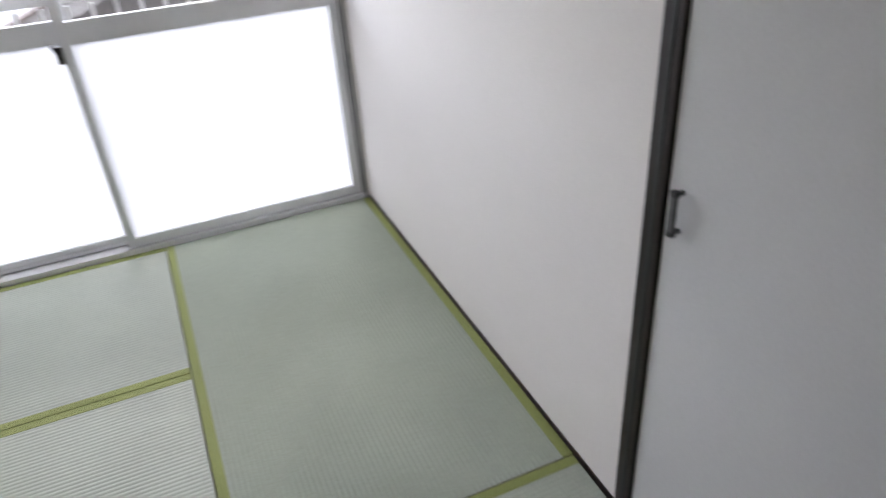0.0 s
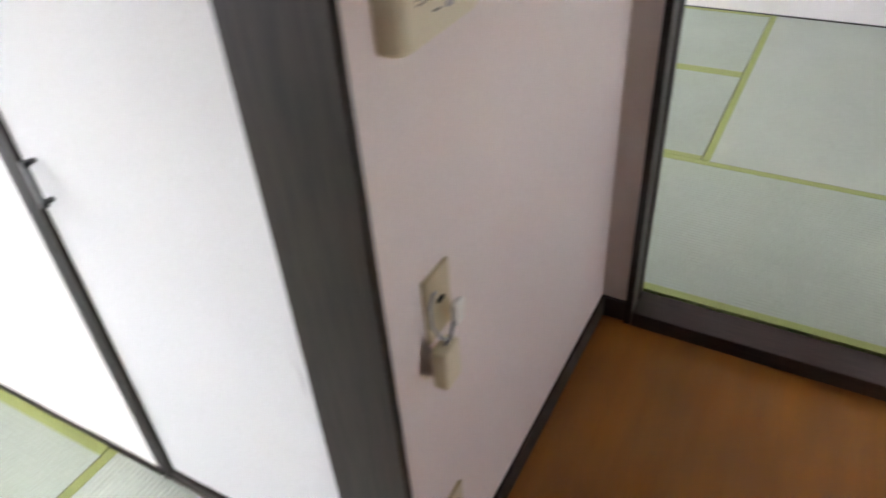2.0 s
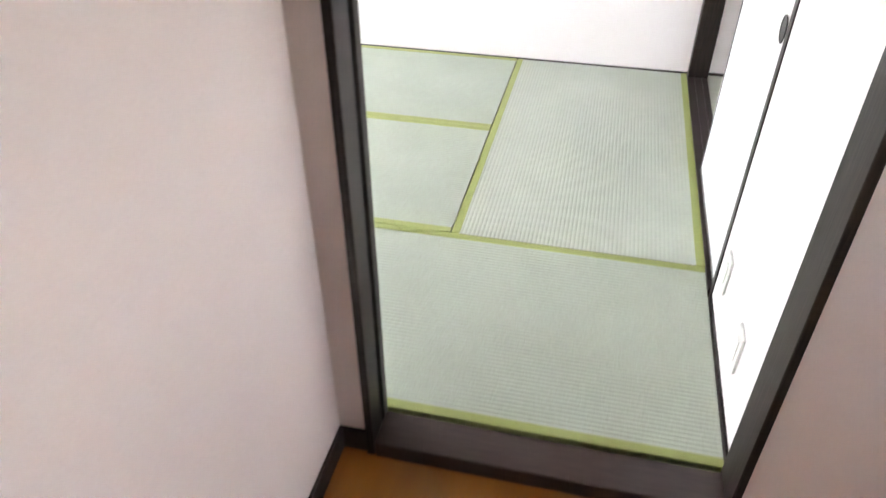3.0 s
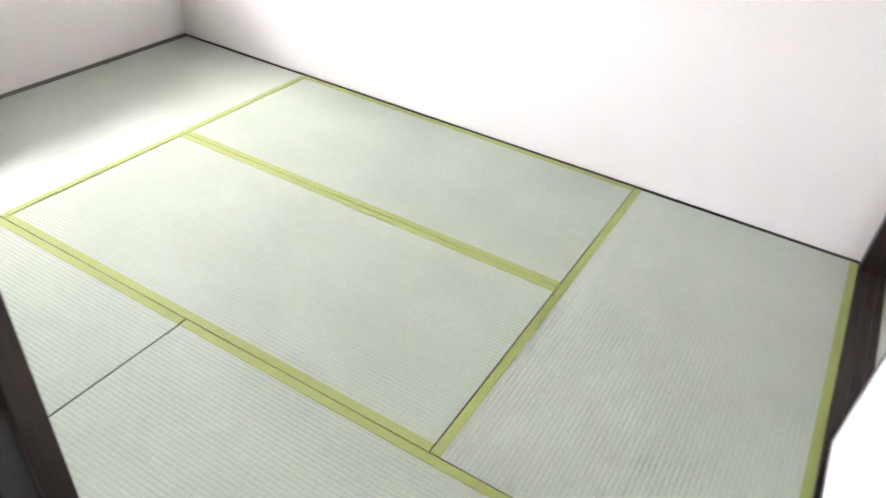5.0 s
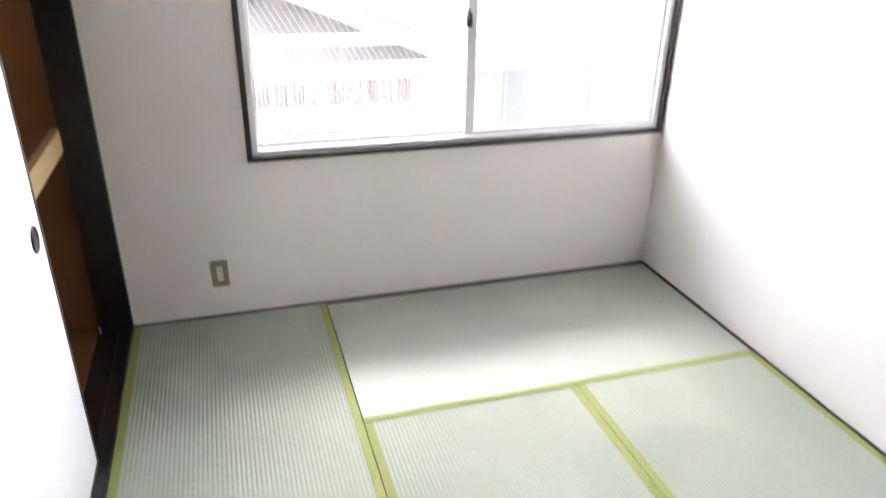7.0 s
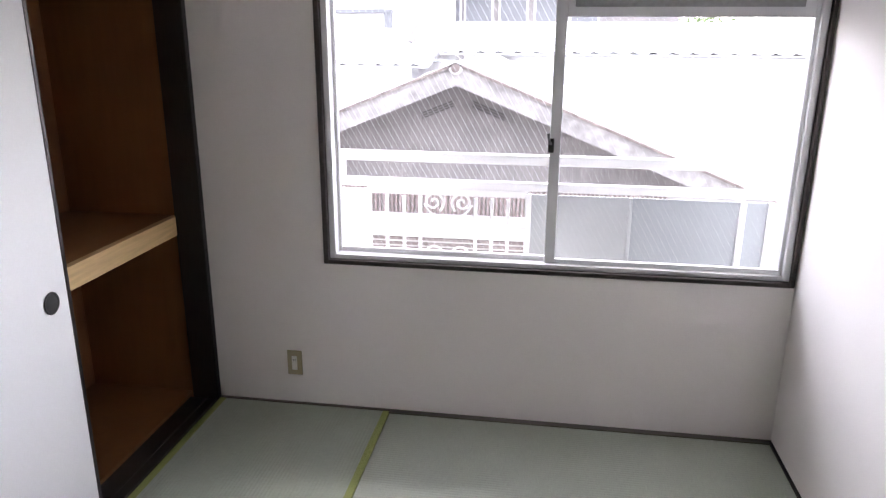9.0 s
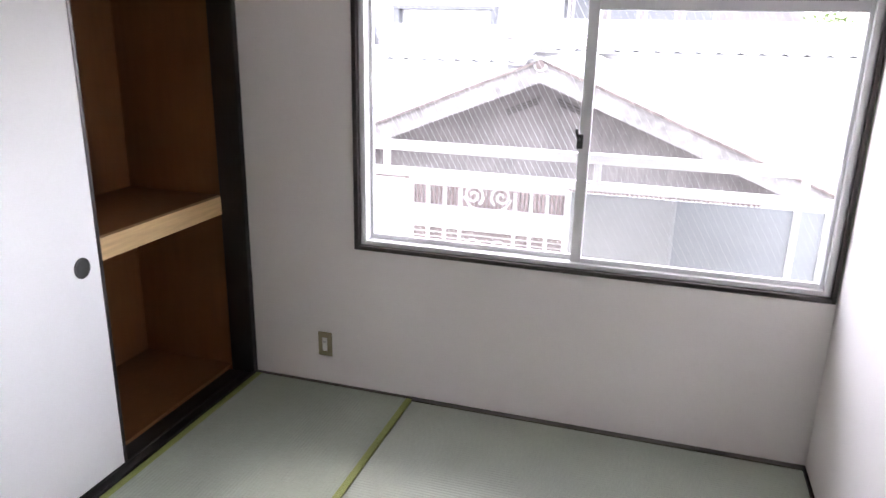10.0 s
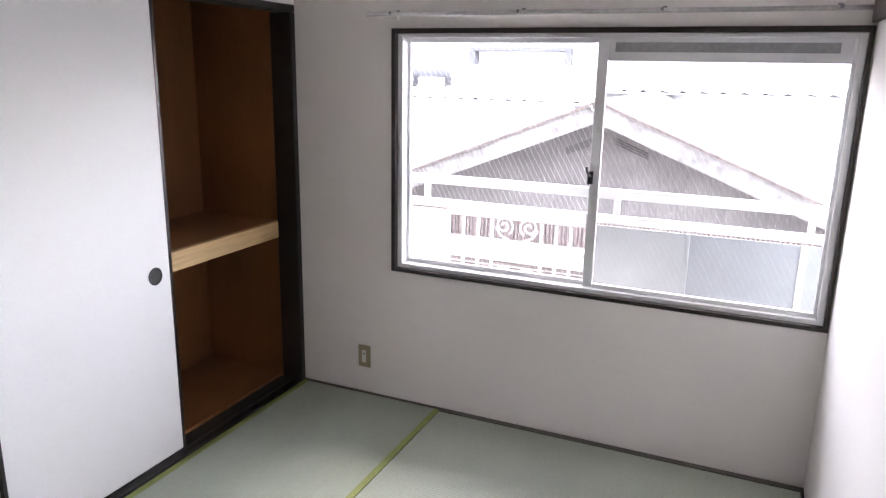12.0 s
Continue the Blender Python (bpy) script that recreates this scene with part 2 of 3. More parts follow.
structure("wall_kitchen_east", bx((XK, YK2, -0.2), (0.0, -0.035, H)), "kitchen_wallpaper", "pinkish-white papered kitchen wall", "wall")
structure("wall_kitchen_stub", boxes(((XK, 0.868, -0.2), (-0.052, YK, H)), ((XK, -0.035, 1.98), (-0.052, 0.868, H))), "kitchen_wallpaper", "pinkish-white papered kitchen wall beside the doorway", "wall")
structure("wall_kitchen_north", boxes(((-1.132, YK, -0.2), (-0.052, YK + 0.05, H)), ((-1.132, YK + 0.0501, -0.2), (-1.06, 1.080, H)), ((XK2, YK, -0.2), (-2.9, YK + 0.05, H)), ((-2.9, YK, 2.0), (-1.1321, YK + 0.05, H))), "kitchen_wallpaper", "pinkish-white papered kitchen wall with an intercom", "wall")
# holds the opening of the unseen window added for kitchen light
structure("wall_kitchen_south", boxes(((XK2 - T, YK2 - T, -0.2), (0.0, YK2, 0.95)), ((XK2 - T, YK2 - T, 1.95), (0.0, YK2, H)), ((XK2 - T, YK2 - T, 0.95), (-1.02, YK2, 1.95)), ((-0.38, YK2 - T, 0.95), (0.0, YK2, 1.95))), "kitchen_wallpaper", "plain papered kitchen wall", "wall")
structure("wall_kitchen_west", bx((XK2 - T, YK2, -0.2), (XK2, YK, H)), "kitchen_wallpaper", "plain papered kitchen wall", "wall")
structure("wall_room_east", boxes(((XA, 1.720, -0.05), (XA + 0.06, YA, H)), ((XA, YA0, 1.86), (XA + 0.06, 1.720, H))), "wallpaper", "white papered wall beside the tatami", "wall")
structure("wall_room_north", boxes(((AX1, YA, -0.2), (XA + 0.06, YA + T, H)), ((XA2 - T, YA, -0.2), (AX0, YA + T, H)), ((AX0, YA, AZ1), (AX1, YA + T, H)), ((AX0, YA, -0.2), (AX1, YA + T, AZ0 - 0.004))), "wallpaper", "white papered wall around the balcony window", "wall")
structure("wall_room_west", bx((XA2 - T, YK + 0.05, -0.2), (XA2, YA, H)), "wallpaper", "plain white papered wall", "wall")
structure("wall_room_south", boxes(((XA2, YK + 0.05, -0.05), (-2.9, YA0, H)), ((-2.9, YK + 0.05, 2.0), (-1.109, YA0, H))), "wallpaper", "white papered wall over the wide opening", "wall")
structure("ceiling", bx((XA2 - T, YK2 - T, H), (XE + T, YA + T, H + 0.12)), "ceiling", "pale boarded ceiling", "ceiling")
structure("wall_closet_back", boxes(((-0.62, CY0 - 0.07, -0.05), (-0.60, YN, H)), ((-0.60, CY0 - 0.09, -0.05), (-0.05, CY0 - 0.07, H))), "plywood", "bare brown plywood closet lining", "wall")
# opening for the unseen window added to brighten the back room
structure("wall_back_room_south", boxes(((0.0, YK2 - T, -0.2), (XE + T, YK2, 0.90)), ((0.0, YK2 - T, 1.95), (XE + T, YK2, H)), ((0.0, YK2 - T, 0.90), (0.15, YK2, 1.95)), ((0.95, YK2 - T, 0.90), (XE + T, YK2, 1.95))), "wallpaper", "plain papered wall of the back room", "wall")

structure("floor_back_room", bx((0.0, YK2, -0.052), (XE, YS - 0.089, 0.0)), "pale_mat", "pale greenish mats of the back room", "floor")
structure("baseboard_back_room", bx((XE - 0.010, YK2, 0.0), (XE, YS - 0.092, 0.012)), "dark_wood_y", "thin dark strip along the wall of the back room", "baseboard")

# ---- posts, jambs, sills ----
def trim(name, a, b, label, material="dark_wood", bevel=0.003):
    return structure(name, bx(a, b, bevel), material, label, "trim")


# opening between kitchen and room A
trim("trim_post_a", (-1.147, YK - 0.012, ZK), (-1.1325, 1.083, 2.0), "dark brown wooden door post at the wide opening")
trim("trim_post_a_stop", (-1.1265, 1.0835, 0.004), (-1.09, 1.1060, 1.995), "dark brown wooden stop strip beside a closet door")
trim("trim_head_a", (-2.9, YK - 0.012, 1.97), (-1.152, YA0, 2.0), "dark brown wooden lintel", "dark_wood_x")
trim("trim_sill_a", (-2.9, YK - 0.012, ZK), (-1.152, 1.025, 0.004), "dark brown wooden threshold", "dark_wood_x")
# closet door post and bottom strip in room A
trim("trim_post_a_closet", (XA - 0.006, 1.668, 0.0), (XA + 0.05, 1.720, 1.86), "dark brown wooden closet post")
trim("trim_closet_sill_a", (XA - 0.008, YA0 + 0.002, 0.0), (XA + 0.05, 1.667, 0.034), "dark brown wooden strip under a closet door", "dark_wood_y")
# black strip laid on the post face in place of a groove's shade
structure("trim_post_shade_strip", bx((XA - 0.0075, 1.686, 0.002), (XA - 0.0055, 1.697, 1.855)), "dark_slot", "raised black strip for the shaded groove in the closet post", "trim")
# doorway between kitchen and room B
structure("trim_jamb_north", boxes(((-0.078, 0.858, ZK), (XW + 0.004, 0.868, 1.98)), ((-0.078, 0.848, ZK), (-0.010, 0.8582, 1.98)), ((0.020, 0.848, ZK), (XW + 0.004, 0.8582, 1.98)), bevel=0.002), "dark_wood", "dark brown wooden door jamb with a sliding-door groove", "trim")
trim("trim_jamb_south", (-0.078, -0.036, ZK), (XW + 0.004, -0.016, 1.98), "dark brown wooden door jamb")
trim("trim_door_head", (-0.078, -0.014, 1.95), (XW + 0.004, 0.846, 1.98), "dark brown wooden door head", "dark_wood_y")
trim("trim_door_sill", (-0.078, -0.014, ZK - 0.01), (0.032, 0.846, 0.006), "dark brown wooden threshold, worn glossy", "dark_wood_y")
# black lining puts shade into the groove cut in the jamb
structure("trim_jamb_shade_strip", bx((-0.0095, 0.8568, 0.008), (0.0195, 0.8578, 1.948)), "dark_slot", "black strip darkening the sliding-door groove in the jamb", "trim")
# closet frame in room B
trim("trim_closet_post", (-0.075, CY1, -0.02), (XW + 0.004, YN - 0.002, CZ), "black-brown closet post in the corner", "black_lacquer")
trim("trim_closet_post_b", (-0.05, CY0 - 0.035, -0.02), (XW + 0.004, CY0, CZ), "black-brown closet post", "black_lacquer")
trim("trim_closet_head", (-0.05, CY0 - 0.035, CZ + 0.001), (XW + 0.004, YN - 0.002, CZ + 0.035), "black-brown closet lintel", "black_lacquer")
structure("trim_closet_sill", boxes(((-0.09, CY0, -0.03), (XW, CY1, 0.004)), ((XW - 0.008, CY0, 0.004), (XW, CY1, 0.010)), ((-0.008, CY0, 0.004), (-0.002, CY1, 0.010)), bevel=0.001), "black_lacquer", "black-brown grooved closet sill", "trim")
# sliding-door frame in the south wall
trim("trim_south_post", (SX1, YS - 0.09, -0.02), (XE - 0.002, YS + 0.008, 1.97), "dark brown wooden door post in the corner")
trim("trim_south_post_b", (SX0 - 0.03, YS - 0.088, -0.02), (SX0, YS + 0.004, 1.97), "dark brown wooden door post")
trim("trim_south_head", (SX0, YS - 0.088, 1.94), (SX1, YS + 0.004, 1.97), "dark brown wooden lintel", "dark_wood_x")
structure("trim_south_sill", boxes(((SX0, YS - 0.088, -0.03), (SX1, YS + 0.01, 0.004)), ((SX0, YS - 0.03, 0.004), (SX1, YS - 0.024, 0.010)), ((SX0, YS - 0.066, 0.004), (SX1, YS - 0.060, 0.010)), bevel=0.001), "dark_wood_x", "dark brown grooved sill under sliding doors", "trim")
# skirting
structure("baseboard_kitchen", boxes(((-1.1320, YK - 0.010, ZK), (XK, YK, 0.03)), ((XK - 0.010, 0.869, ZK), (XK, YK - 0.010, 0.03)), ((XK - 0.010, YK2, ZK), (XK, -0.038, 0.03)), bevel=0.002), "dark_wood_x", "dark brown kitchen skirting board", "baseboard")
structure("baseboard_room", boxes(((XE - 0.010, YS, -0.02), (XE, YN - 0.012, 0.004)), ((XW, YS, -0.02), (SX0 - 0.03, YS + 0.008, 0.006))), "dark_wood_x", "thin dark strip between mats and wall", "baseboard")
structure("baseboard_room_north", boxes(((XW, YN - 0.012, -0.02), (0.872, YN, 0.004)), ((0.872, YN - 0.030, -0.02), (XE, YN, 0.004))), "floor_strip", "grey-brown wooden strip between mats and wall", "baseboard")
structure("baseboard_room_a", bx((XA - 0.004, 1.722, -0.02), (XA, YA, 0.008)), "dark_wood_y", "thin dark strip between mats and wall", "baseboard")


# ---- tatami ----
def tatami(x0, y0, x1, y1, along, group, heris=(True, True), label="pale green woven rush tatami mat with yellow-green cloth borders"):
    """One mat; its ribs and its two cloth borders run along the given axis."""
    gx, gy = (0.003, 0.0012) if along == "x" else (0.0012, 0.003)     # wider joints at the unbordered ends
    x0, y0, x1, y1 = x0 + gx, y0 + gy, x1 - gx, y1 - gy
    root = thing("tatami_mat", label, "tatami mat", group, ((x0 + x1) / 2, (y0 + y1) / 2, -0.05))
    L, Wd = (x1 - x0, y1 - y0) if along == "x" else (y1 - y0, x1 - x0)
    rot = Matrix() if along == "x" else Matrix.Rotation(math.pi / 2, 4, "Z")
    hw = 0.030
    bm = bx((-L / 2, -Wd / 2, 0.002), (L / 2, Wd / 2, 0.047))
    bm.transform(rot)
    part("straw_core", bm, "mat_base", root)
    bm = bmesh.new()
    w0, w1 = -Wd / 2 + (hw - 0.004 if heris[0] else 0), Wd / 2 - (hw - 0.004 if heris[1] else 0)
    ribs = round((w1 - w0) / 0.0148)
    n = ribs * 6
    prev = None
    for i in range(n + 1):
        v = w0 + (w1 - w0) * i / n
        z = 0.0483 + 0.0017 * abs(math.sin(math.pi * i / 6)) ** 0.8
        row = [bm.verts.new((u, v, z)) for u in (-L / 2, -L / 6, L / 6, L / 2)]
        if prev:
            for k in range(3):
                bm.faces.new((prev[k], prev[k + 1], row[k + 1], row[k]))
        prev = row
    bm.transform(rot)
    part("rush_facing", bm, "rush" if along == "y" else "rush_x", root, smooth=True)
    for s, on in zip((-1, 1), heris):
        if on:
            a, b = sorted((s * Wd / 2, s * (Wd / 2 - hw)))
            bm = bx((-L / 2, a, 0.003), (L / 2, b, 0.0512), 0.0012)
            bm.transform(rot)
            part("cloth_border", bm, "heri", root)
    return root


bx1, bx2, by1, by2, bym = 0.873, 1.704, 0.859, 2.637, 1.734
GB, GA = "mats of the six-mat room", "mats of the small room"
yb0, yb1, xb0, xb1 = YS + 0.010, YN - 0.013, XW + 0.003, XE - 0.011
tatami(xb0, yb0, bx1, bym, "y", GB)
tatami(xb0, bym, bx1, yb1, "y", GB)
tatami(bx1, by2, xb1, yb1 - 0.018, "x", GB, (True, False))
tatami(bx1, by1, bx2, by2, "y", GB)
tatami(bx2, by1, xb1, by2, "y", GB)
tatami(bx1, yb0, xb1, by1, "x", GB)
ax1, ax2, ay1, ay2 = -2.022, -2.87, 1.897, 2.738
ya0, ya1, xa1, xa0 = 1.027, YA - 0.006, XA - 0.008, XA2 + 0.01
tatami(ax1, ay1, xa1, ya1, "y", GA)
tatami(ax2, ya0, xa1, ay1, "x", GA)
tatami(xa0, ay2, ax1, ya1, "x", GA)
tatami(ax2, ay1, ax1, ay2, "x", GA)
tatami(xa0, ya0, ax2, ay2, "y", GA)


# ---- window of room B ----
def ring(x0, z0, x1, z1, y0, y1, wl, wr, wb, wt, bevel=0.002):
    """A rectangular frame in the xz plane, mitred as four butted bars."""
    bm = bmesh.new()
    for a, b in (((x0, y0, z0), (x0 + wl, y1, z1)), ((x1 - wr, y0, z0), (x1, y1, z1)),
                 ((x0 + wl, y0, z0), (x1 - wr, y1, z0 + wb)), ((x0 + wl, y0, z1 - wt), (x1 - wr, y1, z1))):
        add_box(bm, a, b, bevel, 1)
    return bm


win = tagged(new("window_1"), "aluminium two-pane sliding window with wired glass in a dark wooden surround", "window", kind="structure")
part("window_trim", ring(WX0, WZ0, WX1, WZ1, YN - 0.014, YN + 0.045, 0.022, 0.016, 0.019, 0.022), "dark_wood_x", win, "dark brown wooden window surround")
fx0, fx1, fz0, fz1 = WX0 + 0.022, WX1 - 0.016, WZ0 + 0.019, WZ1 - 0.022
part("window_frame", ring(fx0, fz0, fx1, fz1, YN + 0.012, YN + T, 0.026, 0.026, 0.020, 0.018), "aluminium", win)
XM = 1.562


def sash(name, x0, x1, y, wl, wr, zt):
    """A sliding sash with its pane; zt is the height of its top rail."""
    s = part(name, ring(x0, fz0 + 0.018, x1, fz1 - 0.016, y - 0.011, y + 0.011, wl, wr, 0.022, zt), "aluminium", win)
    gp = part("pane", bx((x0 + wl - 0.004, y - 0.002, fz0 + 0.036), (x1 - wr + 0.004, y + 0.002, fz1 - 0.012 - zt)), "glass", s)
    gp.visible_shadow = False
    return s


sash_l = sash("sash_left", fx0 + 0.018, XM + 0.012, YN + 0.078, 0.022, 0.034, 0.022)
sash_r = sash("sash_right", XM - 0.022, fx1 - 0.018, YN + 0.046, 0.044, 0.022, 0.095)
part("vent_strip", bx((1.612, YN + 0.0325, 1.762), (2.435, YN + 0.0345, 1.800), 0.0006), "grey_cord", sash_r, "dark grey ventilation strip")


def wires(x0, x1, z0, z1, y, r, step, sign):
    """The wires cast into a pane, all at one slant."""
    bm = bmesh.new()
    slope = 1.75
    span = (z1 - z0) / slope
    k = x0 - span
    while k < x1:
        pts = []
        a, b = max(x0, k), min(x1, k + span)
        if b > a + 0.002:
            za = z1 - (a - k) * slope if sign > 0 else z0 + (a - k) * slope
            zb = z1 - (b - k) * slope if sign > 0 else z0 + (b - k) * slope
            d = r * 1.15
            vs = [bm.verts.new(p) for p in ((a - d, y - r, za), (a + d, y - r, za), (b + d, y - r, zb), (b - d, y - r, zb),
                                            (a, y + r, za), (b, y + r, zb))]
            bm.faces.new(vs[:4]), bm.faces.new((vs[0], vs[3], vs[5], vs[4])), bm.faces.new((vs[1], vs[4], vs[5], vs[2]))
        k += step
    return bm


tagged(part("wire_mesh", wires(fx0 + 0.04, XM - 0.02, fz0 + 0.05, fz1 - 0.035, YN + 0.078, 0.0004, 0.0265, 1), "frosted", sash_l), kind="stuff")
tagged(part("wire_mesh", wires(XM + 0.022, fx1 - 0.04, fz0 + 0.05, fz1 - 0.11, YN + 0.046, 0.00015, 0.0265, 1), "frosted", sash_r), kind="stuff")

# ---- window of room A ----
win2 = tagged(new("window_2"), "tall aluminium balcony window with frosted lower panes", "window", kind="structure")
part("window_frame", ring(AX0, AZ0, AX1, AZ1, YA + 0.004, YA + T, 0.020, 0.020, 0.026, 0.03), "aluminium", win2)
XM2 = -2.140


def sash_a(name, x0, x1, y):
    s = part(name, ring(x0, AZ0 + 0.026, x1, AZ1 - 0.03, y - 0.014, y + 0.014, 0.034, 0.034, 0.040, 0.04), "aluminium", win2)
    part("mid_rail", bx((x0 + 0.032, y - 0.013, 0.865), (x1 - 0.032, y + 0.013, 0.945), 0.002), "aluminium", s)
    lo = part("frosted_pane", bx((x0 + 0.030, y - 0.002, AZ0 + 0.060), (x1 - 0.030, y + 0.002, 0.868)), "frosted", s)
    up = part("pane", bx((x0 + 0.030, y - 0.002, 0.942), (x1 - 0.030, y + 0.002, AZ1 - 0.066)), "glass", s)
    up.visible_shadow = lo.visible_shadow = False
    return s


sash_a("sash_right", XM2 - 0.02, AX1 - 0.016, YA + 0.032)
sash_a("sash_left", AX0 + 0.016, XM2 + 0.02, YA + 0.075)
# dark bar standing in for shadow between frame and wall
part("frame_shadow", bx((AX1 - 0.003, YA - 0.003, AZ0), (AX1 + 0.005, YA + 0.006, AZ1), 0.001), "iron", win2, "dark bar in place of shadow beside the window frame")
part("gasket", bx((AX1 - 0.0165, YA + 0.002, AZ0 + 0.02), (AX1 - 0.010, YA + 0.006, AZ1 - 0.02), 0.001), "iron", win2, "dark rubber gasket")
part("sill_track", boxes(((AX0, YA - 0.002, -0.04), (AX1, YA + 0.010, 0.022)), ((AX0, YA + 0.052, AZ0 + 0.03), (AX1, YA + 0.056, AZ0 + 0.045)), bevel=0.001), "aluminium", win2)


# ---- sliding closet doors ----
def fusuma(y0, y1, x, z0, z1, label, group, pull_end=1, inset=0.095):
    """A papered sliding door in the yz plane with a thin dark frame and a round pull; its face looks to +x."""
    t = 0.018
    root = thing("sliding_door", label, "sliding door", group, (x - t / 2, (y0 + y1) / 2, z0))
    h, w = z1 - z0, (y1 - y0) / 2
    part("panel", bx((-t / 2 + 0.001, -w + 0.012, 0.012), (t / 2 - 0.001, w - 0.012, h - 0.012)), "fusuma_paper", root)
    part("frame", boxes(((-t / 2, -w, 0), (t / 2 + 0.001, -w + 0.016, h)), ((-t / 2, w - 0.016, 0), (t / 2 + 0.001, w, h)),
                        ((-t / 2, -w + 0.016, 0), (t / 2 + 0.001, w - 0.016, 0.014)), ((-t / 2, -w + 0.016, h - 0.014), (t / 2 + 0.001, w - 0.016, h)), bevel=0.0015), "black_lacquer", root)
    cy, cz = pull_end * (w - inset), 0.828
    bm = bmesh.new()
    prof = [(0.037, 0.0), (0.037, 0.0025), (0.034, 0.0030), (0.030, 0.0022), (0.0285, -0.004)]
    rings = [[bm.verts.new((t / 2 + d, cy + 0.95 * r * math.cos(2 * math.pi * k / 28), cz + r * math.sin(2 * math.pi * k / 28))) for k in range(28)] for r, d in prof]
    for a, b in zip(rings, rings[1:]):
        for k in range(28):
            bm.faces.new((a[k], a[(k + 1) % 28], b[(k + 1) % 28], b[k]))
    part("pull_rim", bm, "iron", root, "black metal rim of the finger pull", smooth=True)
    bm = bmesh.new()
    bm.faces.new([bm.verts.new((t / 2 + 0.0008, cy + 0.95 * 0.0305 * math.cos(2 * math.pi * k / 28), cz + 0.0305 * math.sin(2 * math.pi * k / 28))) for k in range(28)])
    part("pull_cup", bm, "iron", root)
    return root


GC = "closet sliding doors"
CLOSET_DOOR = (1.845, 2.668)
fusuma(CLOSET_DOOR[0], CLOSET_DOOR[1], 0.012, 0.010, CZ - 0.004, "white papered sliding closet door with thin black frame, pushed open", GC)
fusuma(1.80, 2.60, -0.016, 0.010, CZ - 0.004, "white papered sliding closet door behind another one", GC, -1)
d1 = fusuma(0.0, 0.755, 0.012, 0.010, 1.938, "white papered sliding door, slid back along a grooved sill", "sliding doors to the back room", 1, 0.053)
d1.matrix_basis = pose(1.143, YS - 0.012, 0.010, 0, 0, 90)
d2 = fusuma(0.0, 0.755, 0.012, 0.010, 1.938, "white papered sliding door slid behind another one", "sliding doors to the back room", 1)
d2.matrix_basis = pose(1.138, YS - 0.048, 0.010, 0, 0, 90)

d3 = fusuma(0.0, 0.885, 0.012, 0.004, 1.962, "white papered sliding door with dark frame, slid aside in the wide opening", "sliding doors of the wide opening", -1)
d3.matrix_basis = pose(-2.4525, 0.966, 0.005, 0, 0, -90)
d4 = fusuma(0.0, 0.885, 0.012, 0.004, 1.962, "white papered sliding door with dark frame, stacked behind another one", "sliding doors of the wide opening", -1)
d4.matrix_basis = pose(-2.4465, 0.998, 0.005, 0, 0, -90)

# ---- closet of room B ----
shelf = thing("closet_shelf", "bare plywood closet shelf with a pale wooden front rail", "shelf", at=(0, 0, 0))
part("board", bx((-0.60, CY0 - 0.07, 0.865), (-0.072, YN - 0.004, 0.885)), "plywood", shelf)
part("front_rail", bx((-0.10, CY0 - 0.07, 0.80), (-0.070, CY1 + 0.02, 0.886), 0.002), "shelf_edge", shelf, "pale planed wooden rail")
structure("floor_closet", bx((-0.60, CY0 - 0.07, -0.1), (-0.0905, YN, 0.02)), "plywood", "brown plywood closet floor", "floor")
structure("wall_closet_north", bx((-0.60, YN - 0.006, 0.02), (-0.051, YN - 0.001, H)), "plywood", "brown plywood closet side", "wall")

# ---- outside ----
structure("ground", bx((-900, -900, -3.4), (900, 900, -3.2)), "ground", "paved ground between the houses", "ground")
structure("wall_lower_storey", bx((XA2 - T, YK2 - T, -3.2), (XE + T, YN + T, -0.21)), "house_wall", "rendered wall of the storey below", "wall")

# ---- unseen windows behind the walk, added to light the kitchen and back room ----
win3 = tagged(new("window_3_added"), "unseen aluminium window added to light the kitchen", "window", kind="structure")
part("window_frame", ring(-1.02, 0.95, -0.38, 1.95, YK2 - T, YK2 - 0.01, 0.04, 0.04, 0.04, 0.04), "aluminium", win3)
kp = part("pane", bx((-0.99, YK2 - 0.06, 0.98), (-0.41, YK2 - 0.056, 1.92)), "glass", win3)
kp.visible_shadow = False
win4 = tagged(new("window_4_added"), "unseen aluminium window added to light the back room", "window", kind="structure")
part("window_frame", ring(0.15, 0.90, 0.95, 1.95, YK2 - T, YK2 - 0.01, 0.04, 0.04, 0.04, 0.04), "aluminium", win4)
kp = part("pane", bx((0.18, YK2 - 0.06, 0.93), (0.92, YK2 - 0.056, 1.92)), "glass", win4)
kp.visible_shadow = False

# ---- closet door in room A ----
door = thing("closet_door", "white flush closet door with a dark metal bow handle", "door", at=(XA, 1.385, 0.036))
part("leaf", bx((0.002, -0.277, 0.002), (0.030, 0.281, 1.82), 0.0015), "closet_door_paper", door)
hd = part("handle", boxes(((-0.022, 0.236, 0.795), (-0.014, 0.250, 0.884)), ((-0.016, 0.239, 0.797), (0.003, 0.248, 0.805)), ((-0.016, 0.239, 0.874), (0.003, 0.248, 0.882)), bevel=0.0015), "grey_metal", door, "grey metal bow handle")
for z in (0.800, 0.879):
    part("handle_foot", bx((-0.0225, 0.236, z - 0.006), (-0.010, 0.251, z + 0.006), 0.002), "iron", hd)

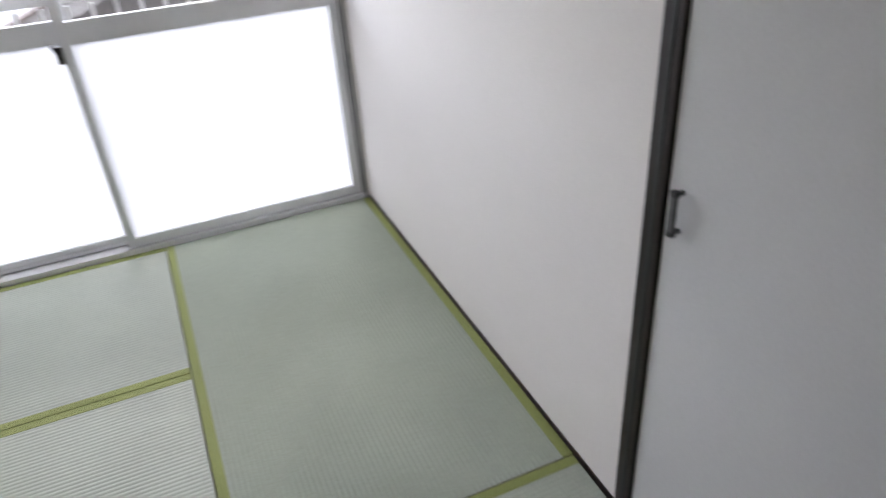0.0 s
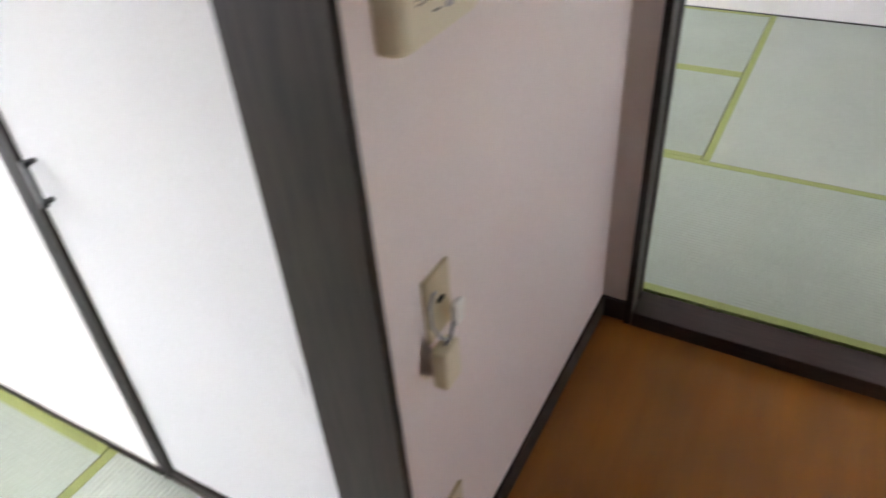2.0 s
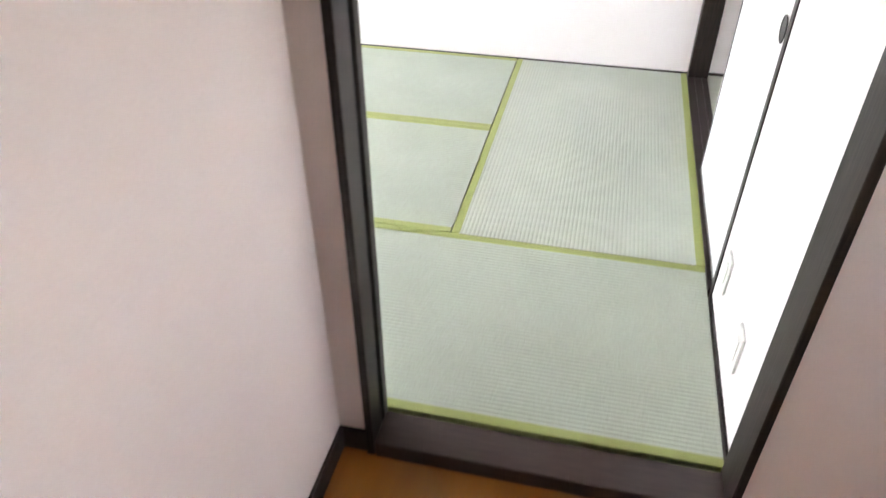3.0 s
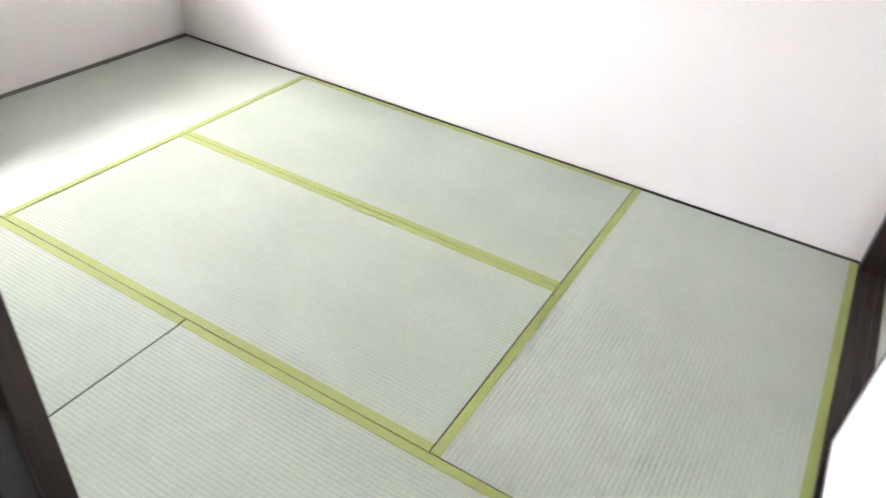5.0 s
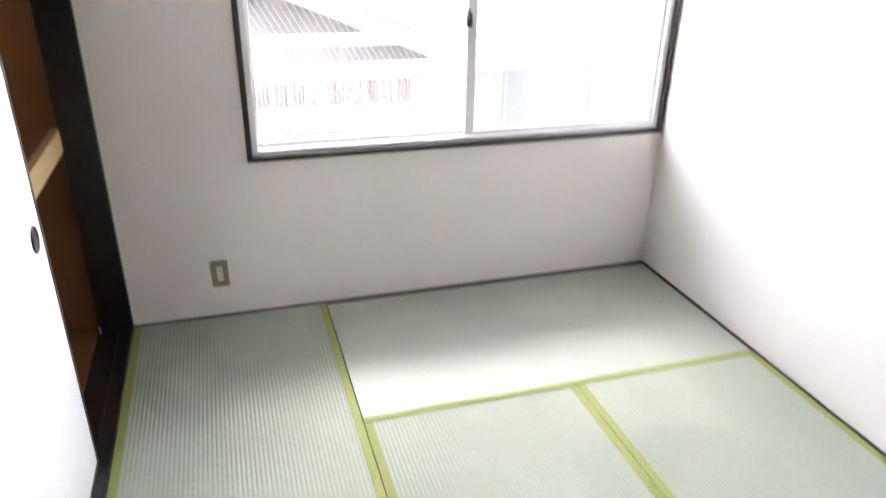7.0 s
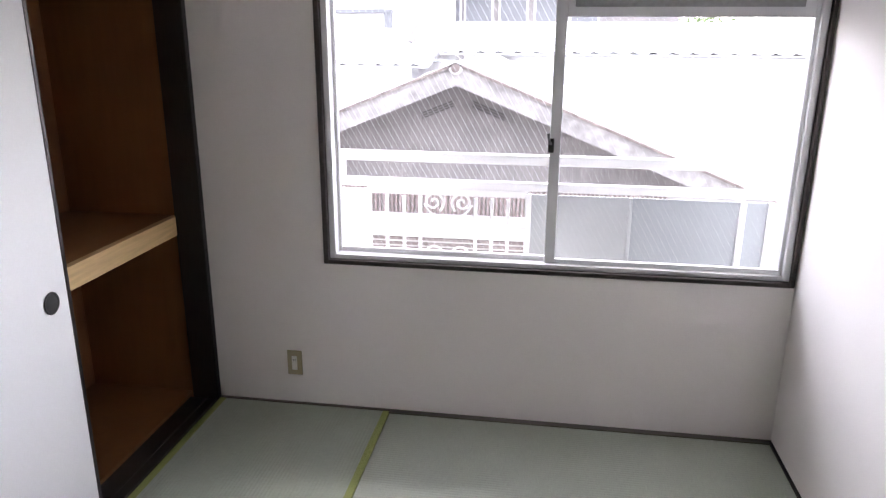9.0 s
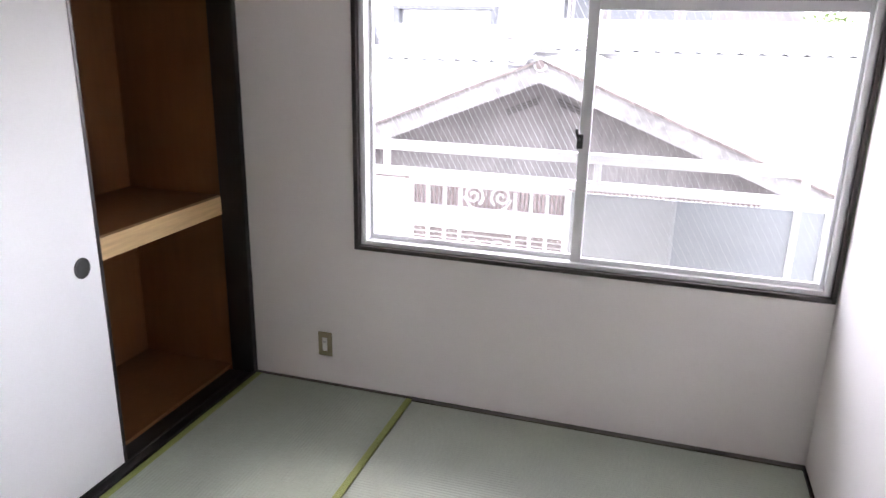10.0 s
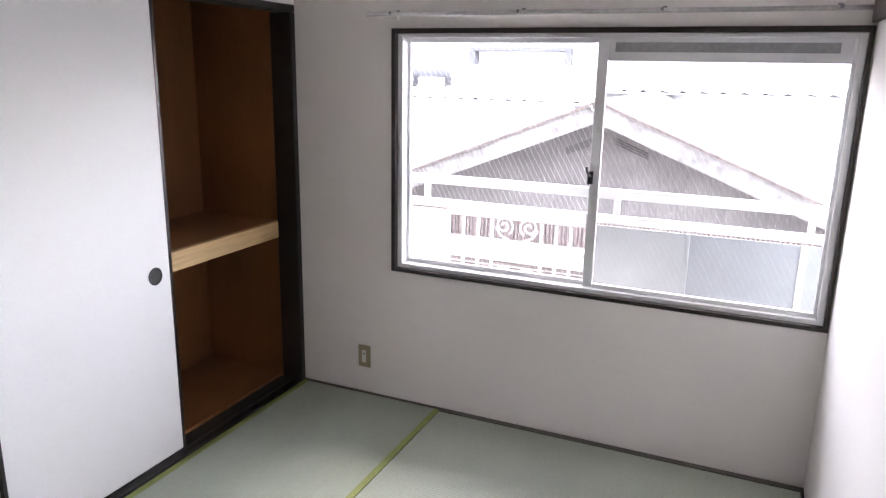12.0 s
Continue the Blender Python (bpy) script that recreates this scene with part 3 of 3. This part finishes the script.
for y, z, h, w in ((-0.237, 0.575, 0.085, 0.009), (-0.246, 0.450, 0.045, 0.008), (-0.262, 0.855, 0.050, 0.007), (-0.255, 0.115, 0.050, 0.010)):
    bm = bmesh.new()
    bmesh.ops.create_uvsphere(bm, u_segments=12, v_segments=8, radius=1.0)
    for v in bm.verts:
        v.co = Vector((0.003 + 0.0035 * v.co.x, y + w * v.co.y * (1 + 0.4 * math.sin(3 * v.co.z)) + 0.004 * v.co.z, z + h * 0.5 * v.co.z))
    part("paper_blister", bm, "closet_door_paper", door, "lifted blister in the paper", smooth=True)

# ---- wall plates ----
def plate(name, label, category, m, material, inner, holes=(), inner_material="white_plastic"):
    """A wall plate 70 by 120 mm facing -y, with an inner insert and slots."""
    root = thing(name, label, category, "wall plates")
    part("cover", bx((-0.035, -0.008, -0.060), (0.035, 0.0, 0.060), 0.003), material, root)
    if inner:
        w, h = inner
        part("insert", bx((-w, -0.0105, -h), (w, -0.0075, h), 0.001), inner_material, root)
    # slots are raised near-black boxes, their inner shade put into the colour
    for x, z, a, b in holes:
        part("slot", bx((x - a, -0.0112, z - b), (x + a, -0.0080, z + b)), "dark_slot", root)
    root.matrix_basis = m
    return root


plate("wall_socket", "bronze-coloured wall socket plate with a pale insert", "wall socket", pose(0.427, YN, 0.206), "bronze_plate", (0.0125, 0.034), ((-0.004, 0.015, 0.001, 0.005), (0.004, 0.015, 0.001, 0.005)))
plate("wall_socket", "cream wall socket plate just above the kitchen skirting", "wall socket", pose(-1.005, YK, 0.232), "tan_plate", (0.013, 0.034), ((-0.004, 0.0, 0.001, 0.005), (0.004, 0.0, 0.001, 0.005)), "bronze_plate")
plate("aerial_plate", "cream telephone plate with a slot on the kitchen wall", "wall plate", pose(-0.997, YK, 0.772), "tan_plate", None, ((0.002, 0.006, 0.008, 0.003),))
plate("wall_socket", "white wall socket plate beside the closet", "wall socket", pose(0.612, YS, 0.183, 0, 0, 180), "white_plastic", (0.013, 0.034))
plate("wall_socket", "white wall socket plate close to the doorway", "wall socket", pose(0.292, YS, 0.183, 0, 0, 180), "white_plastic", (0.013, 0.034))

# loose jack box hanging by its grey cord under the plate
jack = thing("jack_box", "small cream connection box hanging on a looped grey cord", "connection box", at=(-1.030, YK - 0.034, 0.690))
part("case", bx((-0.024, -0.012, -0.040), (0.022, 0.014, 0.036), 0.005, 3), "ivory", jack)
loop = [(0.0, 0.0, 0.034), (-0.006, -0.004, 0.052), (-0.020, -0.004, 0.070), (-0.026, 0.004, 0.092), (-0.012, 0.014, 0.112), (0.006, 0.020, 0.118), (0.020, 0.024, 0.112)]
part("cord", tube(loop, 0.0026, 8), "grey_cord", jack, "grey cord", smooth=True)
loop = [(0.004, 0.0, 0.034), (0.016, 0.000, 0.040), (0.030, 0.004, 0.048), (0.042, 0.006, 0.056)]
part("cord", tube(loop, 0.0026, 8), "grey_cord", jack, smooth=True)
part("connector", bx((0.032, -0.002, 0.040), (0.060, 0.010, 0.082), 0.005, 3), "white_plastic", jack, "white plastic connector")

# ---- intercom ----
ic = thing("intercom", "cream video intercom with dark screen and slotted speaker", "intercom", at=(-0.977, YK, 1.287))
bm = bmesh.new()
rows = []
for y, inset in ((0.0, 0.0), (-0.016, 0.0), (-0.027, 0.003), (-0.033, 0.009), (-0.035, 0.014)):
    a, b, c, d = -0.090 + inset, 0.090 - inset * 0.6, -0.114 + inset * 0.5, 0.114 - inset * 0.5
    ring_pts = []
    for cx, cz, a0 in ((b - 0.012, c + 0.012, -90), (b - 0.012, d - 0.012, 0), (a + 0.012, d - 0.012, 90), (a + 0.012, c + 0.012, 180)):
        for k in range(5):
            t = radians(a0 + 22.5 * k)
            ring_pts.append(bm.verts.new((cx + 0.012 * math.cos(t), y, cz + 0.012 * math.sin(t))))
    rows.append(ring_pts)
for p, q in zip(rows, rows[1:]):
    for k in range(20):
        bm.faces.new((p[k], p[(k + 1) % 20], q[(k + 1) % 20], q[k]))
bm.faces.new(rows[0]), bm.faces.new(rows[-1])
part("case", bm, "ivory", ic, smooth=False)
part("screen", bx((-0.057, -0.0362, -0.002), (0.060, -0.034, 0.088), 0.001), "screen", ic, "dark glass screen")
# speaker slots are raised bars coloured as shade, not cut in
for k in range(8):
    part("speaker_slot", bx((-0.057, -0.0354, -0.0285 - 0.0052 * k), (-0.013, -0.0345, -0.0265 - 0.0052 * k)), "vent_shadow", ic)
part("button", bx((0.005, -0.0370, -0.085), (0.017, -0.034, -0.078), 0.001), "grey_cord", ic)
part("button", bx((0.041, -0.0370, -0.035), (0.053, -0.034, -0.029), 0.001), "bronze_plate", ic)
part("microphone_slot", bx((-0.024, -0.0356, -0.081), (-0.012, -0.0345, -0.0785)), "dark_slot", ic)

# ---- window latch and curtain rail ----
latch = part("latch", bx((1.533, YN + 0.022, 1.205), (1.557, YN + 0.036, 1.262), 0.003), "iron", sash_r, "dark crescent latch")
part("latch_lever", tube([(1.545, YN + 0.024, 1.24), (1.538, YN + 0.010, 1.252), (1.534, YN + 0.002, 1.268), (1.533, YN - 0.001, 1.284)], 0.0055, 8), "iron", latch, smooth=True)
latch2 = part("latch", bx((XM2 - 0.042, YA + 0.004, 0.805), (XM2 - 0.018, YA + 0.019, 0.865), 0.003), "iron", win2, "dark crescent latch")
part("latch_lever", tube([(XM2 - 0.030, YA + 0.008, 0.84), (XM2 - 0.038, YA - 0.004, 0.852), (XM2 - 0.044, YA - 0.010, 0.868), (XM2 - 0.046, YA - 0.012, 0.882)], 0.0055, 8), "iron", latch2, smooth=True)

rail = thing("curtain_rail", "thin silver curtain rail with brackets and white runners above the window", "curtain rail", at=(0, YN - 0.075, 1.915))
part("track", boxes(((0.50, -0.008, -0.006), (XE - 0.006, 0.008, 0.008)), ((0.50, -0.008, -0.010), (XE - 0.006, -0.004, -0.006)), ((0.50, 0.004, -0.010), (XE - 0.006, 0.008, -0.006)), bevel=0.001), "chrome", rail)
for x in (0.62, 1.22, 1.80, 2.41):
    part("bracket", boxes(((x - 0.006, -0.010, 0.008), (x + 0.006, 0.075, 0.011)), ((x - 0.008, 0.072, -0.004), (x + 0.008, 0.075, 0.022)), ((x - 0.006, -0.010, -0.003), (x + 0.006, -0.008, 0.011)), bevel=0.001), "steel", rail)
for x in (0.515, 0.528, 0.545, 0.565, 0.60, 0.615, 0.63, 1.62, 1.70, 1.735, 1.81, 1.93, 2.02, 2.16):
    part("runner", boxes(((x - 0.004, -0.003, -0.017), (x + 0.004, 0.003, -0.006)), ((x - 0.003, -0.001, -0.026), (x + 0.003, 0.001, -0.016)), bevel=0.001), "white_plastic", rail)
part("end_stop", bx((0.585, -0.006, -0.026), (0.660, 0.006, -0.010), 0.002), "white_plastic", rail)
trim("trim_picture_rail", (XE - 0.022, YS + 0.01, 1.868), (XE, YN - 0.002, 1.965), "dark grey-brown horizontal wall rail at lintel height", "dark_wood_y")


# unseen eave, added to cut steep sky light and shape the floor's shade edge
structure("eave", bx((XA2 - 0.4, YN + T + 0.002, 2.42), (XE + 1.6, YN + T + 1.05, 2.52)), "white_paint", "unseen white painted eave added to block the high sky", "roof")

# ---- shallow balcony outside ----
YR = 4.105
structure("balcony_slab", bx((-3.8, YN + T + 0.002, -0.34), (2.82, YR + 0.12, -0.22)), "concrete", "concrete balcony slab", "balcony")
fence = thing("balcony_railing", "white painted balcony railing with scrollwork and frosted panels", "railing", at=(0, YR, -0.22))
Z0 = 0.22
part("top_rail", bx((-3.7, -0.025, 1.060 + Z0), (2.79, 0.025, 1.108 + Z0), 0.006), "white_paint", fence)
part("second_rail", bx((-3.7, -0.018, 0.930 + Z0), (2.79, 0.018, 0.974 + Z0), 0.005), "white_paint", fence)
part("bottom_rail", bx((-3.7, -0.018, 0.05 + Z0), (2.79, 0.018, 0.09 + Z0), 0.005), "white_paint", fence)
for x in (-3.4, -2.45, -1.45, -0.49, 0.645, 1.45, 2.45, 2.575, 2.775):
    part("post", bx((x - 0.014, -0.016, 0.0), (x + 0.014, 0.016, 0.917 + Z0), 0.002), "white_paint", fence)
for x in (-3.4, -2.45, -1.45, -0.49, 0.518, 1.578, 2.466):
    part("spacer", bx((x - 0.015, -0.014, 0.972 + Z0), (x + 0.015, 0.014, 1.062 + Z0), 0.002), "white_paint", fence)
# the ivory panel at the end stands in for a cream column
for x0, x1, m in ((-0.47, 0.63, "white_paint"), (1.466, 1.932, "frost_panel"), (1.942, 2.434, "frost_panel_grey"), (2.466, 2.559, "frost_panel_grey"), (2.591, 2.759, "ivory_panel")):
    part("frosted_panel", bx((x0, -0.004, 0.09 + Z0), (x1, 0.004, 0.916 + Z0)), m, fence, "pale frosted panel")
for k in range(30):
    part("baluster", bx((-3.37 + k * 0.095 - 0.008, -0.008, 0.09 + Z0), (-3.37 + k * 0.095 + 0.008, 0.008, 0.916 + Z0), 0.001), "white_paint", fence)
part("panel_bar", bx((1.928, -0.010, 0.09 + Z0), (1.946, 0.010, 0.916 + Z0), 0.002), "frost_panel", fence)
SX = (0.742, 0.830, 0.912, 1.192, 1.272, 1.352)
part("scroll_frame", bx((0.645, -0.012, 0.895 + Z0), (1.45, 0.012, 0.929 + Z0), 0.002), "white_paint", fence)
part("scroll_frame", bx((0.645, -0.012, 0.735 + Z0), (1.45, 0.012, 0.755 + Z0), 0.002), "white_paint", fence)
for x in SX:
    part("baluster", bx((x - 0.008, -0.008, 0.09 + Z0), (x + 0.008, 0.008, 0.886 + Z0), 0.001), "white_paint", fence)


def scroll(cx, cz, s, flip):
    """A wrought spiral with a tail."""
    pts = []
    for i in range(36):
        a = i / 35 * 3.3 * math.pi
        r = 0.008 + 0.047 * i / 35
        pts.append((cx + s * r * math.cos(a), 0.0, cz + flip * r * math.sin(a)))
    return tube(pts, 0.0065, 6)


for zc in (0.858, 0.585):
    for s in (-1, 1):
        part("scroll", scroll(1.052 + s * 0.072, zc + Z0, s, 1), "white_paint", fence, smooth=True)
        part("scroll_stem", tube([(1.052 + s * 0.12, 0, zc + Z0 - 0.01), (1.052 + s * 0.09, 0, zc + Z0 - 0.055), (1.052 + s * 0.03, 0, zc + Z0 - 0.085), (1.052, 0, zc + Z0 - 0.11)], 0.0065, 6), "white_paint", fence, smooth=True)


# ---- neighbouring house with its gable ----
def slab(p, dx, dy, dz):
    """A skewed board: corner p and three edge vectors."""
    bm = bmesh.new()
    p, dx, dy, dz = Vector(p), Vector(dx), Vector(dy), Vector(dz)
    v = [bm.verts.new(p + i * dx + j * dy + k * dz) for k in (0, 1) for j in (0, 1) for i in (0, 1)]
    for f in ((0, 1, 3, 2), (4, 5, 7, 6), (0, 1, 5, 4), (2, 3, 7, 6), (0, 2, 6, 4), (1, 3, 7, 5)):
        bm.faces.new([v[i] for i in f])
    return bm


def tiled(p, along, up, n, m, rise, parent, name="tile_field", material="roof_tile"):
    """A field of pan tiles: n waves along the eave, m courses up the slope, each course lapping the one below."""
    p, along, up = Vector(p), Vector(along), Vector(up)
    nor = along.cross(up).normalized()
    if nor.z < 0:
        nor = -nor
    bm = bmesh.new()
    for j in range(m):
        lines = []
        for v, lift in ((j / m, 0.045), ((j + 1.02) / m, 0.012)):
            lines.append([bm.verts.new(p + along * (i / (n * 6)) + up * v + nor * (lift + rise * math.sin(2 * math.pi * i / 6) + rise * 0.5 * math.sin(4 * math.pi * i / 6))) for i in range(n * 6 + 1)])
        low = [bm.verts.new(v.co - nor * 0.03) for v in lines[0]]
        for a, b in ((lines[0], lines[1]), (low, lines[0])):
            for i in range(n * 6):
                bm.faces.new((a[i], a[i + 1], b[i + 1], b[i]))
    ob = part(name, bm, material, parent, smooth=False)
    return tagged(ob, "weathered pale grey pan tiles", kind="stuff")


house = thing("gabled_house", "weathered neighbouring house with grey boarded gable and pale tiled roof", "house", at=(0.45, 9.60, -3.2))
G, K, HW, ZA = 3.2, 0.403, 3.9, 1.275     # ground drop, slope, half width, ridge height
part("wall", bx((-HW + 0.5, 0.06, 0), (HW - 0.5, 6.0, -0.2 + G)), "house_wall", house)
bm = bmesh.new()
v = [bm.verts.new(q) for q in ((-HW + 0.5, 0.006, G - 0.2), (HW - 0.5, 0.05, G - 0.2), (0, 0.006, G + ZA - 0.17))]
bm.faces.new(v)
bmesh.ops.extrude_face_region(bm, geom=bm.faces[:])
for q in bm.verts[3:]:
    q.co.y += 0.1
part("gable_wall", bm, "grey_boards", house)
bw = 0.12
for i in range(-24, 25):
    x = i * bw
    zt = G + ZA - 0.10 - K * abs(x) - 0.5 * bw * K
    if zt > G - 0.15:
        part("board", bx((x - bw / 2 + 0.0007, 0.0, G - 0.20), (x + bw / 2 - 0.0007, 0.05, zt)), "grey_boards", house)
for s in (-1, 1):
    part("barge_board", slab((0, -0.70, G + ZA - 0.165), (s * HW, 0, -K * HW), (0, 0.05, 0), (0, 0, 0.225)), "weathered_trim", house, "peeling pale barge board")
    part("verge_tiles", slab((0, -0.74, G + ZA + 0.061), (s * HW, 0, -K * HW), (0, 0.22, 0), (0, 0, 0.032)), "verge", house)
    part("soffit", slab((0, -0.65, G + ZA - 0.11), (s * HW, 0, -K * HW), (0, 0.65, 0), (0, 0, 0.03)), "weathered_trim", house)
    part("roof_deck", slab((0, -0.55, G + ZA - 0.02), (s * HW, 0, -K * HW), (0, 6.6, 0), (0, 0, 0.03)), "roof_tile", house)
    tiled((s * 0.05, -0.50, G + ZA + 0.02), (0, 6.6, 0), (s * (HW - 0.05), 0, -K * (HW - 0.05)), 26, 14, 0.02, house)
    for k in range(3):
        part("vent_slat", slab((s * 0.12, -0.015, G + 0.872 - k * 0.032), (s * 0.40, 0, -0.162), (0, 0.03, 0), (0, 0, 0.018)), "vent_dark", house, "dark attic vent louvre")
part("ridge_cap", cyl((0, -0.74, G + ZA + 0.03), (0, 6.0, G + ZA + 0.03), 0.075, 14), "roof_tile", house, smooth=True)
part("ridge_end", cyl((0, -0.755, G + ZA + 0.03), (0, -0.741, G + ZA + 0.03), 0.05, 18), "verge", house)
# lower sheet-metal lean-to
for i in range(100):
    x = -2.9 + i * 0.055
    part("corrugation", cyl((x, -0.008, G - 0.64), (x, -0.008, G - 0.20), 0.021, 8), "red_sheet", house)
part("lean_to_roof", slab((-3.0, -0.02, G - 0.60), (6.0, 0, 0), (0, -0.90, -0.03), (0, 0, 0.03)), "white_paint", house)
part("lean_to_wall", bx((-2.95, -0.88, 0), (2.95, -0.02, G - 0.64)), "house_wall", house)
for k in range(4):
    part("lean_to_batten", bx((-3.0, -0.91, G - 0.685 - k * 0.060), (3.0, -0.878, G - 0.655 - k * 0.060)), "verge", house)


# ---- farther roofs ----
def far_house(x0, x1, y0, y1, eave, ridge, label, wall="white_paint"):
    h = thing("tiled_house", label, "house", "houses behind", ((x0 + x1) / 2, (y0 + y1) / 2, -3.2))
    w, d = (x1 - x0) / 2, (y1 - y0) / 2
    part("wall", bx((-w + 0.4, -d + 0.4, 0), (w - 0.4, d - 0.4, eave + 3.15)), wall, h)
    part("roof_deck", slab((-w, -d, eave + 3.17), (2 * w, 0, 0), (0, d, ridge - eave), (0, 0, 0.03)), "roof_tile", h)
    part("roof_deck", slab((-w, d, eave + 3.17), (2 * w, 0, 0), (0, -d, ridge - eave), (0, 0, 0.03)), "roof_tile", h)
    tiled((-w, -d - 0.03, eave + 3.2), (2 * w, 0, 0), (0, d, ridge - eave), int(w * 2 / 0.33), 8, 0.025, h)
    part("ridge_cap", cyl((-w, 0, ridge + 3.24), (w, 0, ridge + 3.24), 0.12, 12), "roof_tile", h, smooth=True)
    for i in range(int(w)):
        x = -w + 1.2 + i * 2.0
        if x < w - 1.2:
            wd = part("window", ring(x - 0.6, 1.0, x + 0.6, 2.1, -d + 0.36, -d + 0.42, 0.06, 0.06, 0.06, 0.06), "aluminium", h)
            part("pane", bx((x - 0.55, -d + 0.385, 1.05), (x + 0.55, -d + 0.395, 2.05)), "screen", wd)
    return h


h2 = far_house(-9.0, -0.7, 13.8, 18.4, 1.12, 1.52, "low tiled house with a long pale roof")
far_house(-0.5, 13.5, 13.8, 18.4, 1.36, 1.78, "tiled house with a pale roof and scalloped eave")
h3 = far_house(-16.0, -1.5, 24.0, 31.0, 3.1, 4.6, "pale two-storey house behind the roofs")
for x in (1.62, 4.95):
    part("awning_side", bx((x - 0.10, -3.5, 5.10), (x + 0.10, -3.0, 5.60)), "blue_tank", h3)
part("awning_top", bx((1.51, -3.55, 5.55), (5.06, -2.9, 5.66)), "blue_tank", h3, "grey window awning")
part("window", ring(1.8, 4.5, 4.8, 5.52, -3.14, -3.06, 0.05, 0.05, 0.05, 0.05), "aluminium", h3)
part("roof_ornament", cyl((3.42, -0.1, 4.74), (3.45, -0.1, 4.98), 0.10, 8, 0.04), "red_sheet", h2, "brown ridge ornament")
part("roof_ornament", cyl((3.40, -0.1, 4.96), (3.54, -0.1, 5.10), 0.07, 8, 0.05), "red_sheet", h2)
h4 = far_house(-3.2, 6.0, 26.0, 33.0, 3.0, 4.4, "grey two-storey house behind the roofs", "grey_boards")
for x in (-3.6, -2.5, -1.3, -0.1, 1.1):
    wd = part("window", ring(x - 0.5, 5.22, x + 0.5, 6.1, -3.16, -3.09, 0.05, 0.05, 0.06, 0.05), "aluminium", h4)
    part("pane", bx((x - 0.46, -3.13, 5.27), (x + 0.46, -3.12, 6.06)), "blue_tank", wd)
tank = thing("solar_tank", "dark horizontal water tank on a tiled roof", "tank", at=(-4.43, 14.85, 1.71))
part("drum", cyl((-0.45, 0, -0.06), (0.45, 0, -0.06), 0.125, 20), "blue_tank", tank, smooth=True)
for x in (-0.4, 0.4):
    part("bracket", bx((x - 0.03, -0.12, -0.42), (x + 0.03, 0.12, -0.17)), "iron", tank)

# ---- tree far behind ----
tree = thing("tree", "small leafy green tree behind the roofs", "tree", at=(7.9, 36.0, -3.2))
part("trunk", cyl((0, 0, 0), (0.1, 0, 4.2), 0.22, 10, 0.09), "bark", tree)
rnd = random.Random(4)
for k in range(7):
    a = k * 0.9
    part("limb", cyl((0.08, 0, 3.0 + 0.2 * k), (0.08 + 1.2 * math.cos(a), 1.2 * math.sin(a), 4.0 + 0.25 * k), 0.06, 6, 0.02), "bark", tree)
bm = bmesh.new()
for k in range(2600):
    u, a, b = rnd.random() ** 0.4, rnd.uniform(0, 6.283), rnd.uniform(-1, 1)
    lump = 1 + 0.25 * math.sin(3 * a + 4 * b)
    c = Vector((math.cos(a) * math.sqrt(1 - b * b) * 1.9, math.sin(a) * math.sqrt(1 - b * b) * 1.9, b * 1.5)) * u * lump + Vector((0.1, 0, 4.9))
    s = rnd.uniform(0.06, 0.13)
    e1, e2 = Vector((rnd.gauss(0, 1), rnd.gauss(0, 1), rnd.gauss(0, 1))).normalized(), Vector((rnd.gauss(0, 1), rnd.gauss(0, 1), rnd.gauss(0, 1))).normalized()
    bm.faces.new([bm.verts.new(c + q) for q in (e1 * s, e2 * s * 0.6, -e1 * s, -e2 * s * 0.6)])
part("crown", bm, "leaf", tree)
